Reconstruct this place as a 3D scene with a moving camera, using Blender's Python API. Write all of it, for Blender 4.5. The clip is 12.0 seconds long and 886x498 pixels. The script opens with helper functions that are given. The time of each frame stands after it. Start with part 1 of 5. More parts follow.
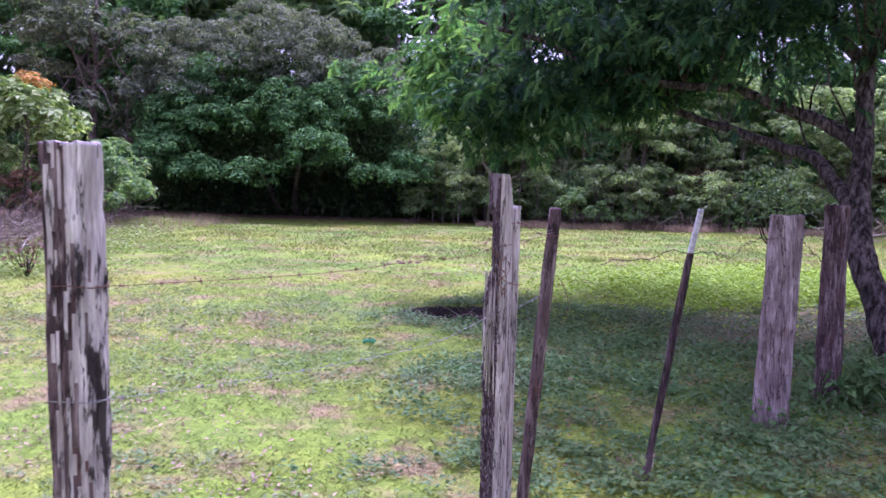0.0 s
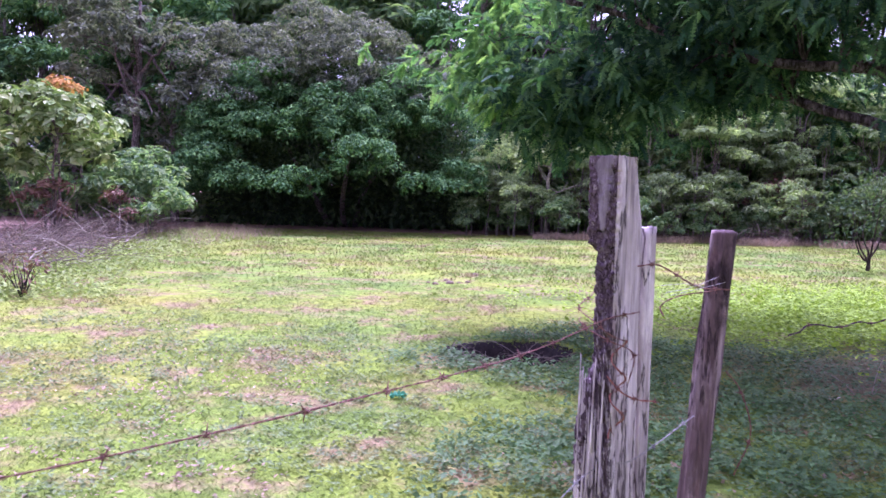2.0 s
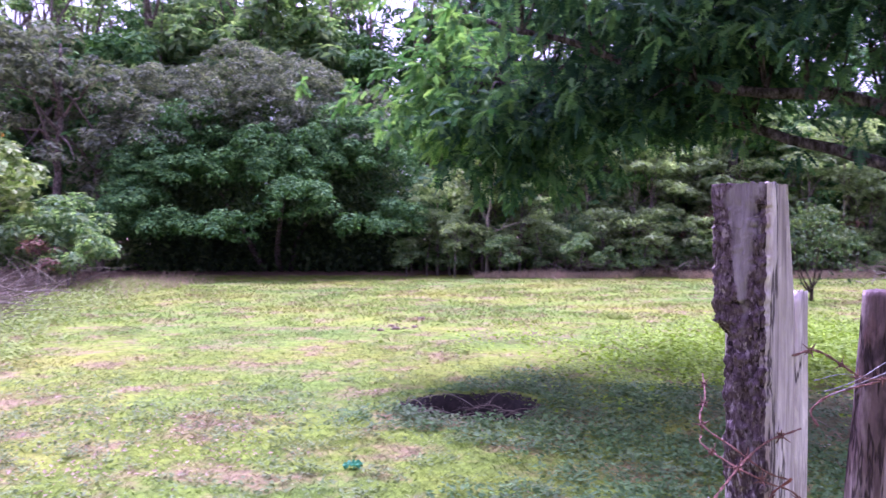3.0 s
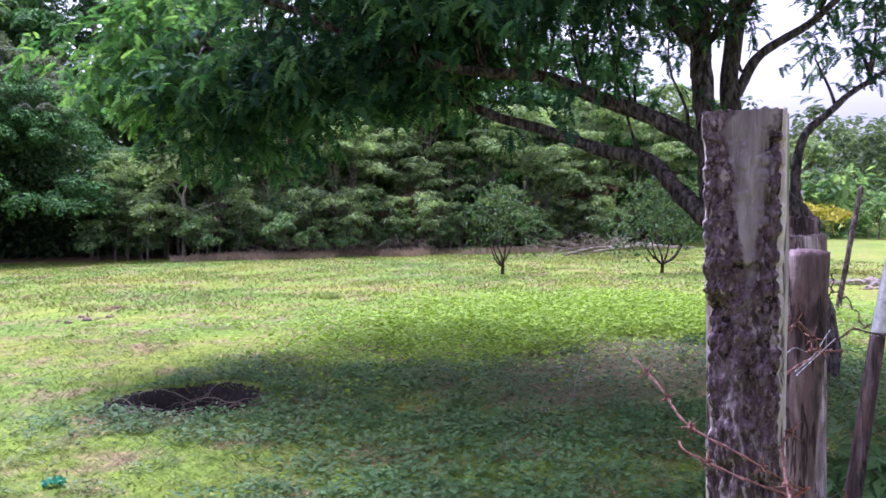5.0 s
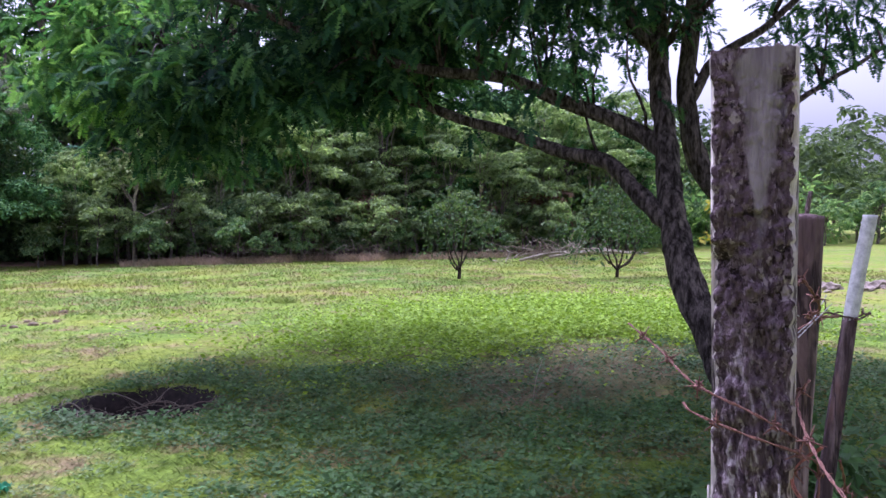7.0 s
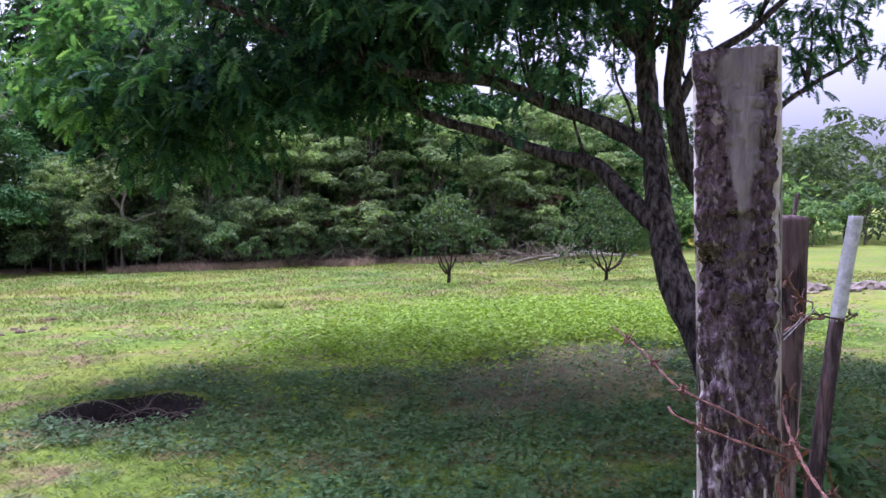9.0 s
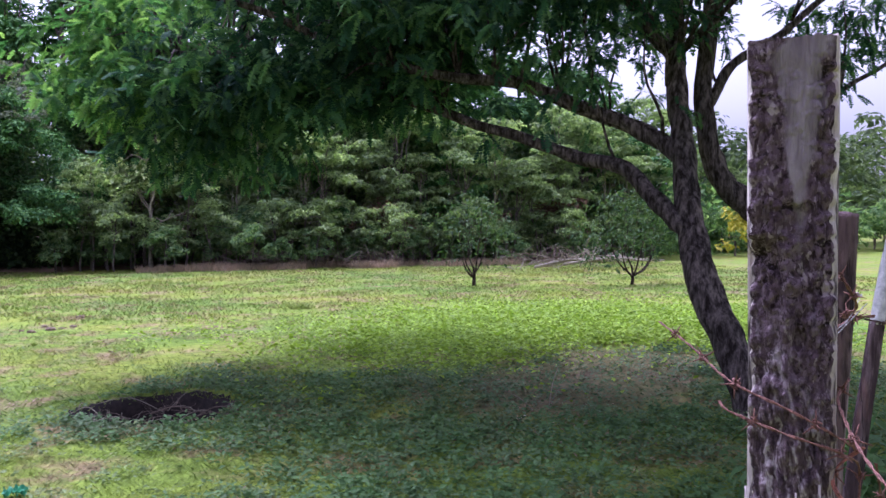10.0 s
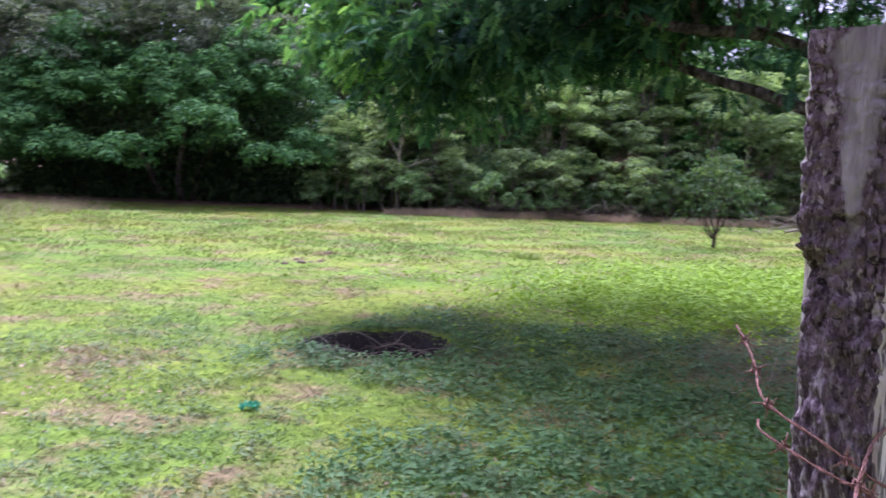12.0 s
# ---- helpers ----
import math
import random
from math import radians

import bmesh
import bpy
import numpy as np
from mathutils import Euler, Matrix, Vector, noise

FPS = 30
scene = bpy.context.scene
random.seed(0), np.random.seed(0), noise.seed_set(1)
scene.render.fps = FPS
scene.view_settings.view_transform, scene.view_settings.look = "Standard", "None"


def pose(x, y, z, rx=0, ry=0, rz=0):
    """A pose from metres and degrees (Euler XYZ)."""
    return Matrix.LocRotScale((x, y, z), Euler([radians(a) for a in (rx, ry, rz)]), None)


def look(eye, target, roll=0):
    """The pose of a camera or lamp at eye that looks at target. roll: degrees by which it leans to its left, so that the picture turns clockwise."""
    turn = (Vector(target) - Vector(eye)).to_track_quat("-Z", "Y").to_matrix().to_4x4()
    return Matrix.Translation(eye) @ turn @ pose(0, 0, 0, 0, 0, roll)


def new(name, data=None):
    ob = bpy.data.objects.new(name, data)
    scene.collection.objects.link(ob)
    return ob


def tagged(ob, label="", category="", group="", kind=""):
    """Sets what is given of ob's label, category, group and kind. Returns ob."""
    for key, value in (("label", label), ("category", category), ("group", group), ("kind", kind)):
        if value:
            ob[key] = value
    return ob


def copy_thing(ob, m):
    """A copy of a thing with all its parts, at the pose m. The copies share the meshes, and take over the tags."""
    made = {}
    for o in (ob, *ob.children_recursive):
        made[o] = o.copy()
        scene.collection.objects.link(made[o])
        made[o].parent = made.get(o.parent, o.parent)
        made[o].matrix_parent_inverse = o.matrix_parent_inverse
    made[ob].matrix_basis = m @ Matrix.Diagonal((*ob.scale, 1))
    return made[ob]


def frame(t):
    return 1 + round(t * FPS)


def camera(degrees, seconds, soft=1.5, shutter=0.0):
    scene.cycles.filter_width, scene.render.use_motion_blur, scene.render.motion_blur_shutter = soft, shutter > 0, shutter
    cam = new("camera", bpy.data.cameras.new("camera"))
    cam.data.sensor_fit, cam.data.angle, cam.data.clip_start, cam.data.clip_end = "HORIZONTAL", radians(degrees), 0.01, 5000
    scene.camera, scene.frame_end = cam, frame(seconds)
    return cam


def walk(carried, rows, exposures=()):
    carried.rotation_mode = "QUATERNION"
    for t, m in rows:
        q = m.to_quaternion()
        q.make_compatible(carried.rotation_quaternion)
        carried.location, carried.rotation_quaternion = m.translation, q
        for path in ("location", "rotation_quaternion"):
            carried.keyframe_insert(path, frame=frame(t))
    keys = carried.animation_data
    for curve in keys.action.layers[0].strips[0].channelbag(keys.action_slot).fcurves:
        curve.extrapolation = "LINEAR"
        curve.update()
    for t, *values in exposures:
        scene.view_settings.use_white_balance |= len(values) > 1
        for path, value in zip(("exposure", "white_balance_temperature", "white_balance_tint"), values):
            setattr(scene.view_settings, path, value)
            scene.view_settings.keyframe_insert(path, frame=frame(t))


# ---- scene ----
cam = camera(55.5, 12.0, 1.55, 0.2)
PATH = [
    (0, (0.135, 0.359, 1.598), (-0.014, 2.347, 1.442), 1.4),
    (0.5, (0.118, 0.901, 1.598), (0.015, 2.892, 1.434), 0.5),
    (1, (0.14, 1.442, 1.567), (-0.136, 3.421, 1.493), 2.6),
    (1.5, (0.098, 1.871, 1.56), (-0.205, 3.843, 1.427), 2.4),
    (2, (0.006, 2.33, 1.566), (-0.273, 4.306, 1.432), 1.3),
    (2.5, (-0.066, 2.702, 1.591), (-0.413, 4.671, 1.597), 1.8),
    (3, (-0.213, 2.945, 1.585), (-0.342, 4.94, 1.546), -0.2),
    (5, (-0.415, 3.321, 1.552), (0.162, 5.234, 1.463), -0.6),
    (5.5, (-0.477, 3.363, 1.519), (0.165, 5.255, 1.432), -1.5),
    (6, (-0.455, 3.381, 1.506), (0.132, 5.292, 1.479), -1.4),
    (6.5, (-0.432, 3.385, 1.496), (0.234, 5.27, 1.431), -0.5),
    (7, (-0.431, 3.385, 1.496), (0.247, 5.265, 1.422), -0.4),
    (9, (-0.42, 3.392, 1.496), (0.281, 5.264, 1.431), -0.8),
    (9.5, (-0.446, 3.396, 1.484), (0.169, 5.298, 1.429), -0.1),
    (10, (-0.441, 3.402, 1.484), (0.206, 5.294, 1.427), -0.3),
    (10.5, (-0.444, 3.406, 1.484), (0.211, 5.295, 1.428), -0.6),
    (11, (-0.439, 3.4, 1.485), (0.212, 5.289, 1.399), -0.6),
    (11.5, (-0.373, 3.375, 1.489), (0.142, 5.303, 1.362), -0.3),
    (12, (-0.259, 3.355, 1.522), (-0.168, 5.345, 1.339), 2.2),
]
EXPOSURES = [(0, 1.17, 5050, 64), (1.5, 1.37, 5050, 68), (3, 1.47, 5080, 74), (5, 1.25, 5150, 44), (5.5, 1.06, 5150, 42), (6.5, 0.93, 5150, 42), (10.5, 0.9, 5130, 43), (11.5, 0.95, 5130, 43), (12, 1.15, 5150, 42)]
walk(cam, [(t, look(eye, target, roll)) for t, eye, target, roll in PATH], EXPOSURES)

# ---- light ----
world = bpy.data.worlds.new("sky")
scene.world = world
world.use_nodes = True
wn = world.node_tree
sky = wn.nodes.new("ShaderNodeTexSky")
sky.sky_type = 'NISHITA'
sky.sun_disc = False
sky.sun_elevation = radians(66)
sky.sun_rotation = radians(-11)
sky.air_density = 1.0
sky.dust_density = 6.0
sky.ozone_density = 1.0
back = wn.nodes["Background"]
haze = wn.nodes.new("ShaderNodeHueSaturation")
haze.inputs["Saturation"].default_value = 0.05
wn.links.new(sky.outputs[0], haze.inputs["Color"])
wn.links.new(haze.outputs[0], back.inputs[0])
back.inputs[1].default_value = 0.145
sun = new("sun", bpy.data.lights.new("sun", 'SUN'))
sun.data.energy = 2.4
sun.data.angle = radians(11)
sun.data.color = (1.0, 0.95, 0.88)
sun.matrix_world = look((-0.4, 2.3, 5.3), (0, 0, 0))


# ---- materials ----
def material(name, rough=0.8, spec=0.3):
    m = bpy.data.materials.new(name)
    m.use_nodes = True
    b = m.node_tree.nodes["Principled BSDF"]
    b.inputs["Roughness"].default_value = rough
    b.inputs["Specular IOR Level"].default_value = spec
    return m, m.node_tree, b


def node(nt, kind, **values):
    n = nt.nodes.new(kind)
    for k, v in values.items():
        n.inputs[k.replace("_", " ")].default_value = v
    return n


def noise_of(nt, vec, scale, detail=4.0, rough=0.6):
    n = node(nt, "ShaderNodeTexNoise", Scale=scale, Detail=detail, Roughness=rough)
    nt.links.new(vec, n.inputs["Vector"])
    return n.outputs["Fac"]


def ramp(nt, fac, stops):
    r = nt.nodes.new("ShaderNodeValToRGB")
    while len(r.color_ramp.elements) < len(stops):
        r.color_ramp.elements.new(0.5)
    for e, (at, c) in zip(r.color_ramp.elements, stops):
        e.position, e.color = at, (*c, 1)
    nt.links.new(fac, r.inputs[0])
    return r.outputs[0]


def mix(nt, fac, a, b, how='MIX'):
    m = nt.nodes.new("ShaderNodeMix")
    m.data_type, m.blend_type = 'RGBA', how
    for s, v in ((m.inputs[0], fac), (m.inputs[6], a), (m.inputs[7], b)):
        if isinstance(v, (int, float)):
            s.default_value = v
        elif isinstance(v, tuple):
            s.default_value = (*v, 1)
        else:
            nt.links.new(v, s)
    return m.outputs[2]


def bump(nt, b, height, strength, distance):
    n = node(nt, "ShaderNodeBump", Strength=strength, Distance=distance)
    nt.links.new(height, n.inputs["Height"])
    nt.links.new(n.outputs[0], b.inputs["Normal"])


def place(nt, sx=1.0, sy=1.0, sz=1.0, local=True):
    g = nt.nodes.new("ShaderNodeTexCoord" if local else "ShaderNodeNewGeometry")
    m = nt.nodes.new("ShaderNodeMapping")
    m.inputs["Scale"].default_value = (sx, sy, sz)
    nt.links.new(g.outputs["Object" if local else "Position"], m.inputs[0])
    return m.outputs[0]


def leaf_material(name, dark, mid, light, gloss=0.45, patch=0.7, glow=0.25):
    """Leaves: each island has its own tone; large patches shift it; light passes through a little."""
    m, nt, b = material(name, max(gloss, 0.72), 0.13)
    geo = nt.nodes.new("ShaderNodeNewGeometry")
    col = ramp(nt, geo.outputs["Random Per Island"], [(0.0, dark), (0.5, mid), (1.0, light)])
    f = noise_of(nt, geo.outputs["Position"], patch, 3.0)
    tone = ramp(nt, f, [(0.35, (0.72, 0.74, 0.74)), (0.65, (1.2, 1.15, 1.05))])
    col = mix(nt, 1.0, col, tone, 'MULTIPLY')
    nt.links.new(col, b.inputs["Base Color"])
    tr = nt.nodes.new("ShaderNodeBsdfTranslucent")
    nt.links.new(mix(nt, 1.0, col, (1.3, 1.5, 0.6), 'MULTIPLY'), tr.inputs[0])
    sh = nt.nodes.new("ShaderNodeMixShader")
    sh.inputs[0].default_value = glow
    nt.links.new(b.outputs[0], sh.inputs[1])
    nt.links.new(tr.outputs[0], sh.inputs[2])
    nt.links.new(sh.outputs[0], nt.nodes["Material Output"].inputs[0])
    return m


def meadow_colour(nt):
    """The field's own patches: green, olive and worn brown, mottled at the size of single tufts."""
    pos = place(nt, local=False)
    big = noise_of(nt, pos, 0.28, 4.0)
    fine = noise_of(nt, pos, 1.35, 6.0, 0.72)
    col = ramp(nt, big, [(0.3, (0.112, 0.2, 0.034)), (0.5, (0.165, 0.238, 0.032)), (0.68, (0.228, 0.25, 0.04))])
    worn = ramp(nt, fine, [(0.5, (0, 0, 0)), (0.63, (0.85, 0.85, 0.85))])
    col = mix(nt, worn, col, (0.25, 0.175, 0.105))
    # trodden earth beside the tree
    spot = nt.nodes.new("ShaderNodeMapping")
    spot.vector_type = 'TEXTURE'
    spot.inputs["Location"].default_value = (3.7, 10.7, 0)
    spot.inputs["Rotation"].default_value = (0, 0, radians(38))
    spot.inputs["Scale"].default_value = (2.0, 1.05, 100)
    nt.links.new(pos, spot.inputs[0])
    away = nt.nodes.new("ShaderNodeVectorMath")
    away.operation = 'LENGTH'
    nt.links.new(spot.outputs[0], away.inputs[0])
    ring = nt.nodes.new("ShaderNodeMath")
    ring.operation = 'MULTIPLY_ADD'
    ring.inputs[1].default_value = 1.3
    nt.links.new(fine, ring.inputs[0])
    nt.links.new(away.outputs["Value"], ring.inputs[2])
    trod = node(nt, "ShaderNodeMapRange", From_Min=1.85, From_Max=1.45, To_Max=0.75)
    nt.links.new(ring.outputs[0], trod.inputs[0])
    col = mix(nt, trod.outputs[0], col, (0.115, 0.085, 0.06))
    tuft = noise_of(nt, pos, 7.5, 3.0, 0.6)
    return mix(nt, 1.0, col, ramp(nt, tuft, [(0.36, (0.74, 0.76, 0.72)), (0.64, (1.24, 1.22, 1.16))]), 'MULTIPLY'), fine, pos


def ground_material():
    m, nt, b = material("meadow_soil", 0.95, 0.1)
    col, fine, pos = meadow_colour(nt)
    bare = ramp(nt, noise_of(nt, pos, 0.9, 6.0, 0.7), [(0.56, (0, 0, 0)), (0.7, (0.8, 0.8, 0.8))])
    col = mix(nt, bare, col, (0.28, 0.21, 0.125))
    grit = noise_of(nt, pos, 30.0, 4.0, 0.7)
    col = mix(nt, 0.5, col, ramp(nt, grit, [(0.3, (0.66, 0.66, 0.66)), (0.7, (1.15, 1.15, 1.15))]), 'MULTIPLY')
    # leaf litter at the wood's edge
    sep = nt.nodes.new("ShaderNodeSeparateXYZ")
    nt.links.new(pos, sep.inputs[0])
    far = nt.nodes.new("ShaderNodeMath")
    far.operation = 'MULTIPLY_ADD'
    far.inputs[1].default_value = 4.0
    nt.links.new(noise_of(nt, pos, 0.35, 3.0), far.inputs[0])
    nt.links.new(sep.outputs[1], far.inputs[2])
    edge = node(nt, "ShaderNodeMapRange", From_Min=34.6, From_Max=36.4)
    nt.links.new(far.outputs[0], edge.inputs[0])
    east = node(nt, "ShaderNodeMapRange", From_Min=19.0, From_Max=16.0)
    nt.links.new(sep.outputs[0], east.inputs[0])
    wooded = nt.nodes.new("ShaderNodeMath")
    wooded.operation = 'MULTIPLY'
    nt.links.new(edge.outputs[0], wooded.inputs[0])
    nt.links.new(east.outputs[0], wooded.inputs[1])
    left = node(nt, "ShaderNodeMapRange", From_Min=22.0, From_Max=24.5)
    lf = nt.nodes.new("ShaderNodeMath")
    lf.operation = 'MULTIPLY_ADD'
    lf.inputs[1].default_value = -1.0
    nt.links.new(sep.outputs[0], lf.inputs[0])
    lg = nt.nodes.new("ShaderNodeMath")
    lg.operation = 'MULTIPLY_ADD'
    lg.inputs[1].default_value = 6.0
    nt.links.new(noise_of(nt, pos, 0.4, 3.0), lg.inputs[0])
    nt.links.new(lf.outputs[0], lg.inputs[2])
    nt.links.new(lg.outputs[0], left.inputs[0])
    left.inputs[1].default_value, left.inputs[2].default_value = 15.0, 16.5
    litter = ramp(nt, noise_of(nt, pos, 3.0, 5.0, 0.7), [(0.3, (0.10, 0.06, 0.045)), (0.7, (0.25, 0.16, 0.12))])
    mx = nt.nodes.new("ShaderNodeMath")
    mx.operation = 'MAXIMUM'
    nt.links.new(wooded.outputs[0], mx.inputs[0])
    nt.links.new(left.outputs[0], mx.inputs[1])
    col = mix(nt, mx.outputs[0], col, litter)
    nt.links.new(col, b.inputs["Base Color"])
    bump(nt, b, grit, 0.6, 0.03)
    return m


def blade_material(name, tint=(1, 1, 1), own=0.0, own_colour=(0.1, 0.2, 0.05)):
    m, nt, b = material(name, 0.6, 0.3)
    col, fine, pos = meadow_colour(nt)
    if own:
        tuft = ramp(nt, noise_of(nt, pos, 9.0, 3.0, 0.6), [(0.35, (0.66, 0.68, 0.68)), (0.65, (1.32, 1.28, 1.2))])
        col = mix(nt, own, col, mix(nt, 1.0, tuft, own_colour, 'MULTIPLY'))
    geo = nt.nodes.new("ShaderNodeNewGeometry")
    var = ramp(nt, geo.outputs["Random Per Island"], [(0.0, (0.76, 0.79, 0.74)), (0.55, (1.0, 1.0, 1.0)), (1.0, (1.26, 1.22, 1.12))])
    col = mix(nt, 1.0, col, var, 'MULTIPLY')
    col = mix(nt, 1.0, col, tint, 'MULTIPLY')
    nt.links.new(col, b.inputs["Base Color"])
    tr = nt.nodes.new("ShaderNodeBsdfTranslucent")
    nt.links.new(col, tr.inputs[0])
    sh = nt.nodes.new("ShaderNodeMixShader")
    sh.inputs[0].default_value = 0.3
    nt.links.new(b.outputs[0], sh.inputs[1])
    nt.links.new(tr.outputs[0], sh.inputs[2])
    nt.links.new(sh.outputs[0], nt.nodes["Material Output"].inputs[0])
    return m


def wood_material(name, dark, mid, pale, stain=0.5, rough_scale=1.0, red=(0.16, 0.08, 0.065)):
    """Weathered split timber: flaked grain, thin drying cracks, rain stains, small pits."""
    m, nt, b = material(name, 0.88, 0.2)
    grain = noise_of(nt, place(nt, 30 * rough_scale, 30 * rough_scale, 4.5), 1.0, 6.0, 0.65)
    crack = noise_of(nt, place(nt, 13 * rough_scale, 13 * rough_scale, 1.7), 1.0, 5.0, 0.62)
    blot = noise_of(nt, place(nt, 9, 9, 4.0), 1.0, 5.0, 0.65)
    pits = noise_of(nt, place(nt, 120, 120, 60), 1.0, 3.0, 0.6)
    thread = noise_of(nt, place(nt, 150, 150, 9), 1.0, 4.0, 0.6)
    col = ramp(nt, grain, [(0.3, tuple(0.7 * c for c in mid)), (0.48, mid), (0.64, pale)])
    flake = nt.nodes.new("ShaderNodeTexVoronoi")
    nt.links.new(place(nt, 38, 38, 9), flake.inputs["Vector"])
    flake.inputs["Scale"].default_value = 1.0
    col = mix(nt, 0.8, col, ramp(nt, flake.outputs["Color"], [(0.2, (0.78, 0.76, 0.77)), (0.8, (1.18, 1.18, 1.18))]), 'MULTIPLY')
    spots = ramp(nt, blot, [(0.64 - 0.2 * stain, (0, 0, 0)), (0.70 - 0.2 * stain, (0.85, 0.85, 0.85))])
    col = mix(nt, spots, col, tuple(0.5 * (d + 0.35 * c) for d, c in zip(dark, mid)))
    col = mix(nt, 1.0, col, ramp(nt, thread, [(0.34, (0.68, 0.66, 0.67)), (0.5, (0.98, 0.98, 0.98)), (0.66, (1.14, 1.12, 1.13))]), 'MULTIPLY')
    rusty = ramp(nt, noise_of(nt, place(nt, 14, 14, 4), 1.0, 4.0), [(0.56, (0, 0, 0)), (0.7, (0.6, 0.6, 0.6))])
    col = mix(nt, rusty, col, red)
    line = ramp(nt, crack, [(0.478, (0, 0, 0)), (0.488, (1, 1, 1)), (0.496, (1, 1, 1)), (0.508, (0, 0, 0))])
    col = mix(nt, mix(nt, 1.0, line, (0.85, 0.85, 0.85), 'MULTIPLY'), col, dark)
    nt.links.new(col, b.inputs["Base Color"])
    h = mix(nt, 0.5, mix(nt, 0.5, grain, thread), pits)
    bump(nt, b, mix(nt, line, h, (0.0, 0.0, 0.0)), 0.9, 0.007)
    return m


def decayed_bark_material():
    """A post face eaten by rot: hollows dark with rot and painted-in shade, grey-mauve crust, smooth wood near the top,
    pale fibres low down.
    """
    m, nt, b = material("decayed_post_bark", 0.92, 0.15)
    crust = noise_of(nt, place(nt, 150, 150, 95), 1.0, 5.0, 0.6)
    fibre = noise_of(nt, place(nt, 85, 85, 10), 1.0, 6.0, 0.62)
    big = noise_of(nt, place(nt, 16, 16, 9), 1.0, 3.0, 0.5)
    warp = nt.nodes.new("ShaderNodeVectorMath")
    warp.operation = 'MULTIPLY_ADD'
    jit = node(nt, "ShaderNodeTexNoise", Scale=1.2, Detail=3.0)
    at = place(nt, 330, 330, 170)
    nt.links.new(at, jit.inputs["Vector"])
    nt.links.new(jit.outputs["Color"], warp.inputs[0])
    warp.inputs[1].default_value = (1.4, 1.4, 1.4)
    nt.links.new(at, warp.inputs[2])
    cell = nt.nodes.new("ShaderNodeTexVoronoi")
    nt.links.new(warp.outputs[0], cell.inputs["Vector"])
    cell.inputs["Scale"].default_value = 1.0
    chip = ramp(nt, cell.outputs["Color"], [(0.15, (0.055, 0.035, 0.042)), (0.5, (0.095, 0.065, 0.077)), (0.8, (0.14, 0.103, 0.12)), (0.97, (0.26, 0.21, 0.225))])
    # near-black in the hollows stands in for their shade, on top of rot
    shade_pits = noise_of(nt, place(nt, 62, 62, 85), 1.0, 4.0, 0.65)
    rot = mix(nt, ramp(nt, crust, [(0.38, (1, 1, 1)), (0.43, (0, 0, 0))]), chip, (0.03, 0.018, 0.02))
    rot = mix(nt, ramp(nt, shade_pits, [(0.36, (0.9, 0.9, 0.9)), (0.40, (0, 0, 0))]), rot, (0.012, 0.007, 0.008))
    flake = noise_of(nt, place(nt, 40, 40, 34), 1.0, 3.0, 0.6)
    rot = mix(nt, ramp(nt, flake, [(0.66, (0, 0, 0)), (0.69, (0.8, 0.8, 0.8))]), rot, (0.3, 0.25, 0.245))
    # fibres low down lean over
    lean = nt.nodes.new("ShaderNodeVectorMath")
    lean.operation = 'MULTIPLY_ADD'
    axis = nt.nodes.new("ShaderNodeCombineXYZ")
    base = nt.nodes.new("ShaderNodeTexCoord")
    cut = nt.nodes.new("ShaderNodeSeparateXYZ")
    nt.links.new(base.outputs["Object"], cut.inputs[0])
    for k in range(3):
        nt.links.new(cut.outputs[2], axis.inputs[k])
    lean.inputs[1].default_value = (0.14, -0.14, 0.0)
    nt.links.new(axis.outputs[0], lean.inputs[0])
    nt.links.new(base.outputs["Object"], lean.inputs[2])
    stretch = nt.nodes.new("ShaderNodeMapping")
    stretch.inputs["Scale"].default_value = (150, 150, 17)
    nt.links.new(lean.outputs[0], stretch.inputs[0])
    slant = noise_of(nt, stretch.outputs[0], 1.0, 5.0, 0.6)
    hair = ramp(nt, slant, [(0.42, (0.022, 0.014, 0.017)), (0.5, (0.085, 0.055, 0.064)), (0.55, (0.17, 0.13, 0.14)), (0.62, (0.45, 0.4, 0.41))])
    hair = mix(nt, 0.4, hair, rot)
    smooth = ramp(nt, fibre, [(0.38, (0.15, 0.12, 0.132)), (0.62, (0.27, 0.23, 0.245))])
    sep = nt.nodes.new("ShaderNodeSeparateXYZ")
    co = nt.nodes.new("ShaderNodeTexCoord")
    nt.links.new(co.outputs["Object"], sep.inputs[0])

    def zone(lo, hi, wob):
        a = nt.nodes.new("ShaderNodeMath")
        a.operation = 'MULTIPLY_ADD'
        a.inputs[1].default_value = wob
        nt.links.new(big, a.inputs[0])
        nt.links.new(sep.outputs[2], a.inputs[2])
        r = node(nt, "ShaderNodeMapRange", From_Min=lo, From_Max=hi)
        nt.links.new(a.outputs[0], r.inputs[0])
        return r.outputs[0]
    col = mix(nt, zone(1.55, 1.43, 0.3), rot, hair)
    core = node(nt, "ShaderNodeMapRange", From_Min=0.028, From_Max=0.023)
    across = nt.nodes.new("ShaderNodeVectorMath")
    across.operation = 'DOT_PRODUCT'
    across.inputs[1].default_value = (-0.707, 0.707, 0)
    nt.links.new(co.outputs["Object"], across.inputs[0])
    side = nt.nodes.new("ShaderNodeMath")
    side.operation = 'ABSOLUTE'
    off_axis = nt.nodes.new("ShaderNodeMath")
    off_axis.inputs[1].default_value = 0.008
    nt.links.new(across.outputs["Value"], off_axis.inputs[0])
    nt.links.new(off_axis.outputs[0], side.inputs[0])
    ragged = nt.nodes.new("ShaderNodeMath")
    ragged.operation = 'MULTIPLY_ADD'
    ragged.inputs[1].default_value = 0.034
    nt.links.new(noise_of(nt, place(nt, 45, 45, 30), 1.0, 4.0), ragged.inputs[0])
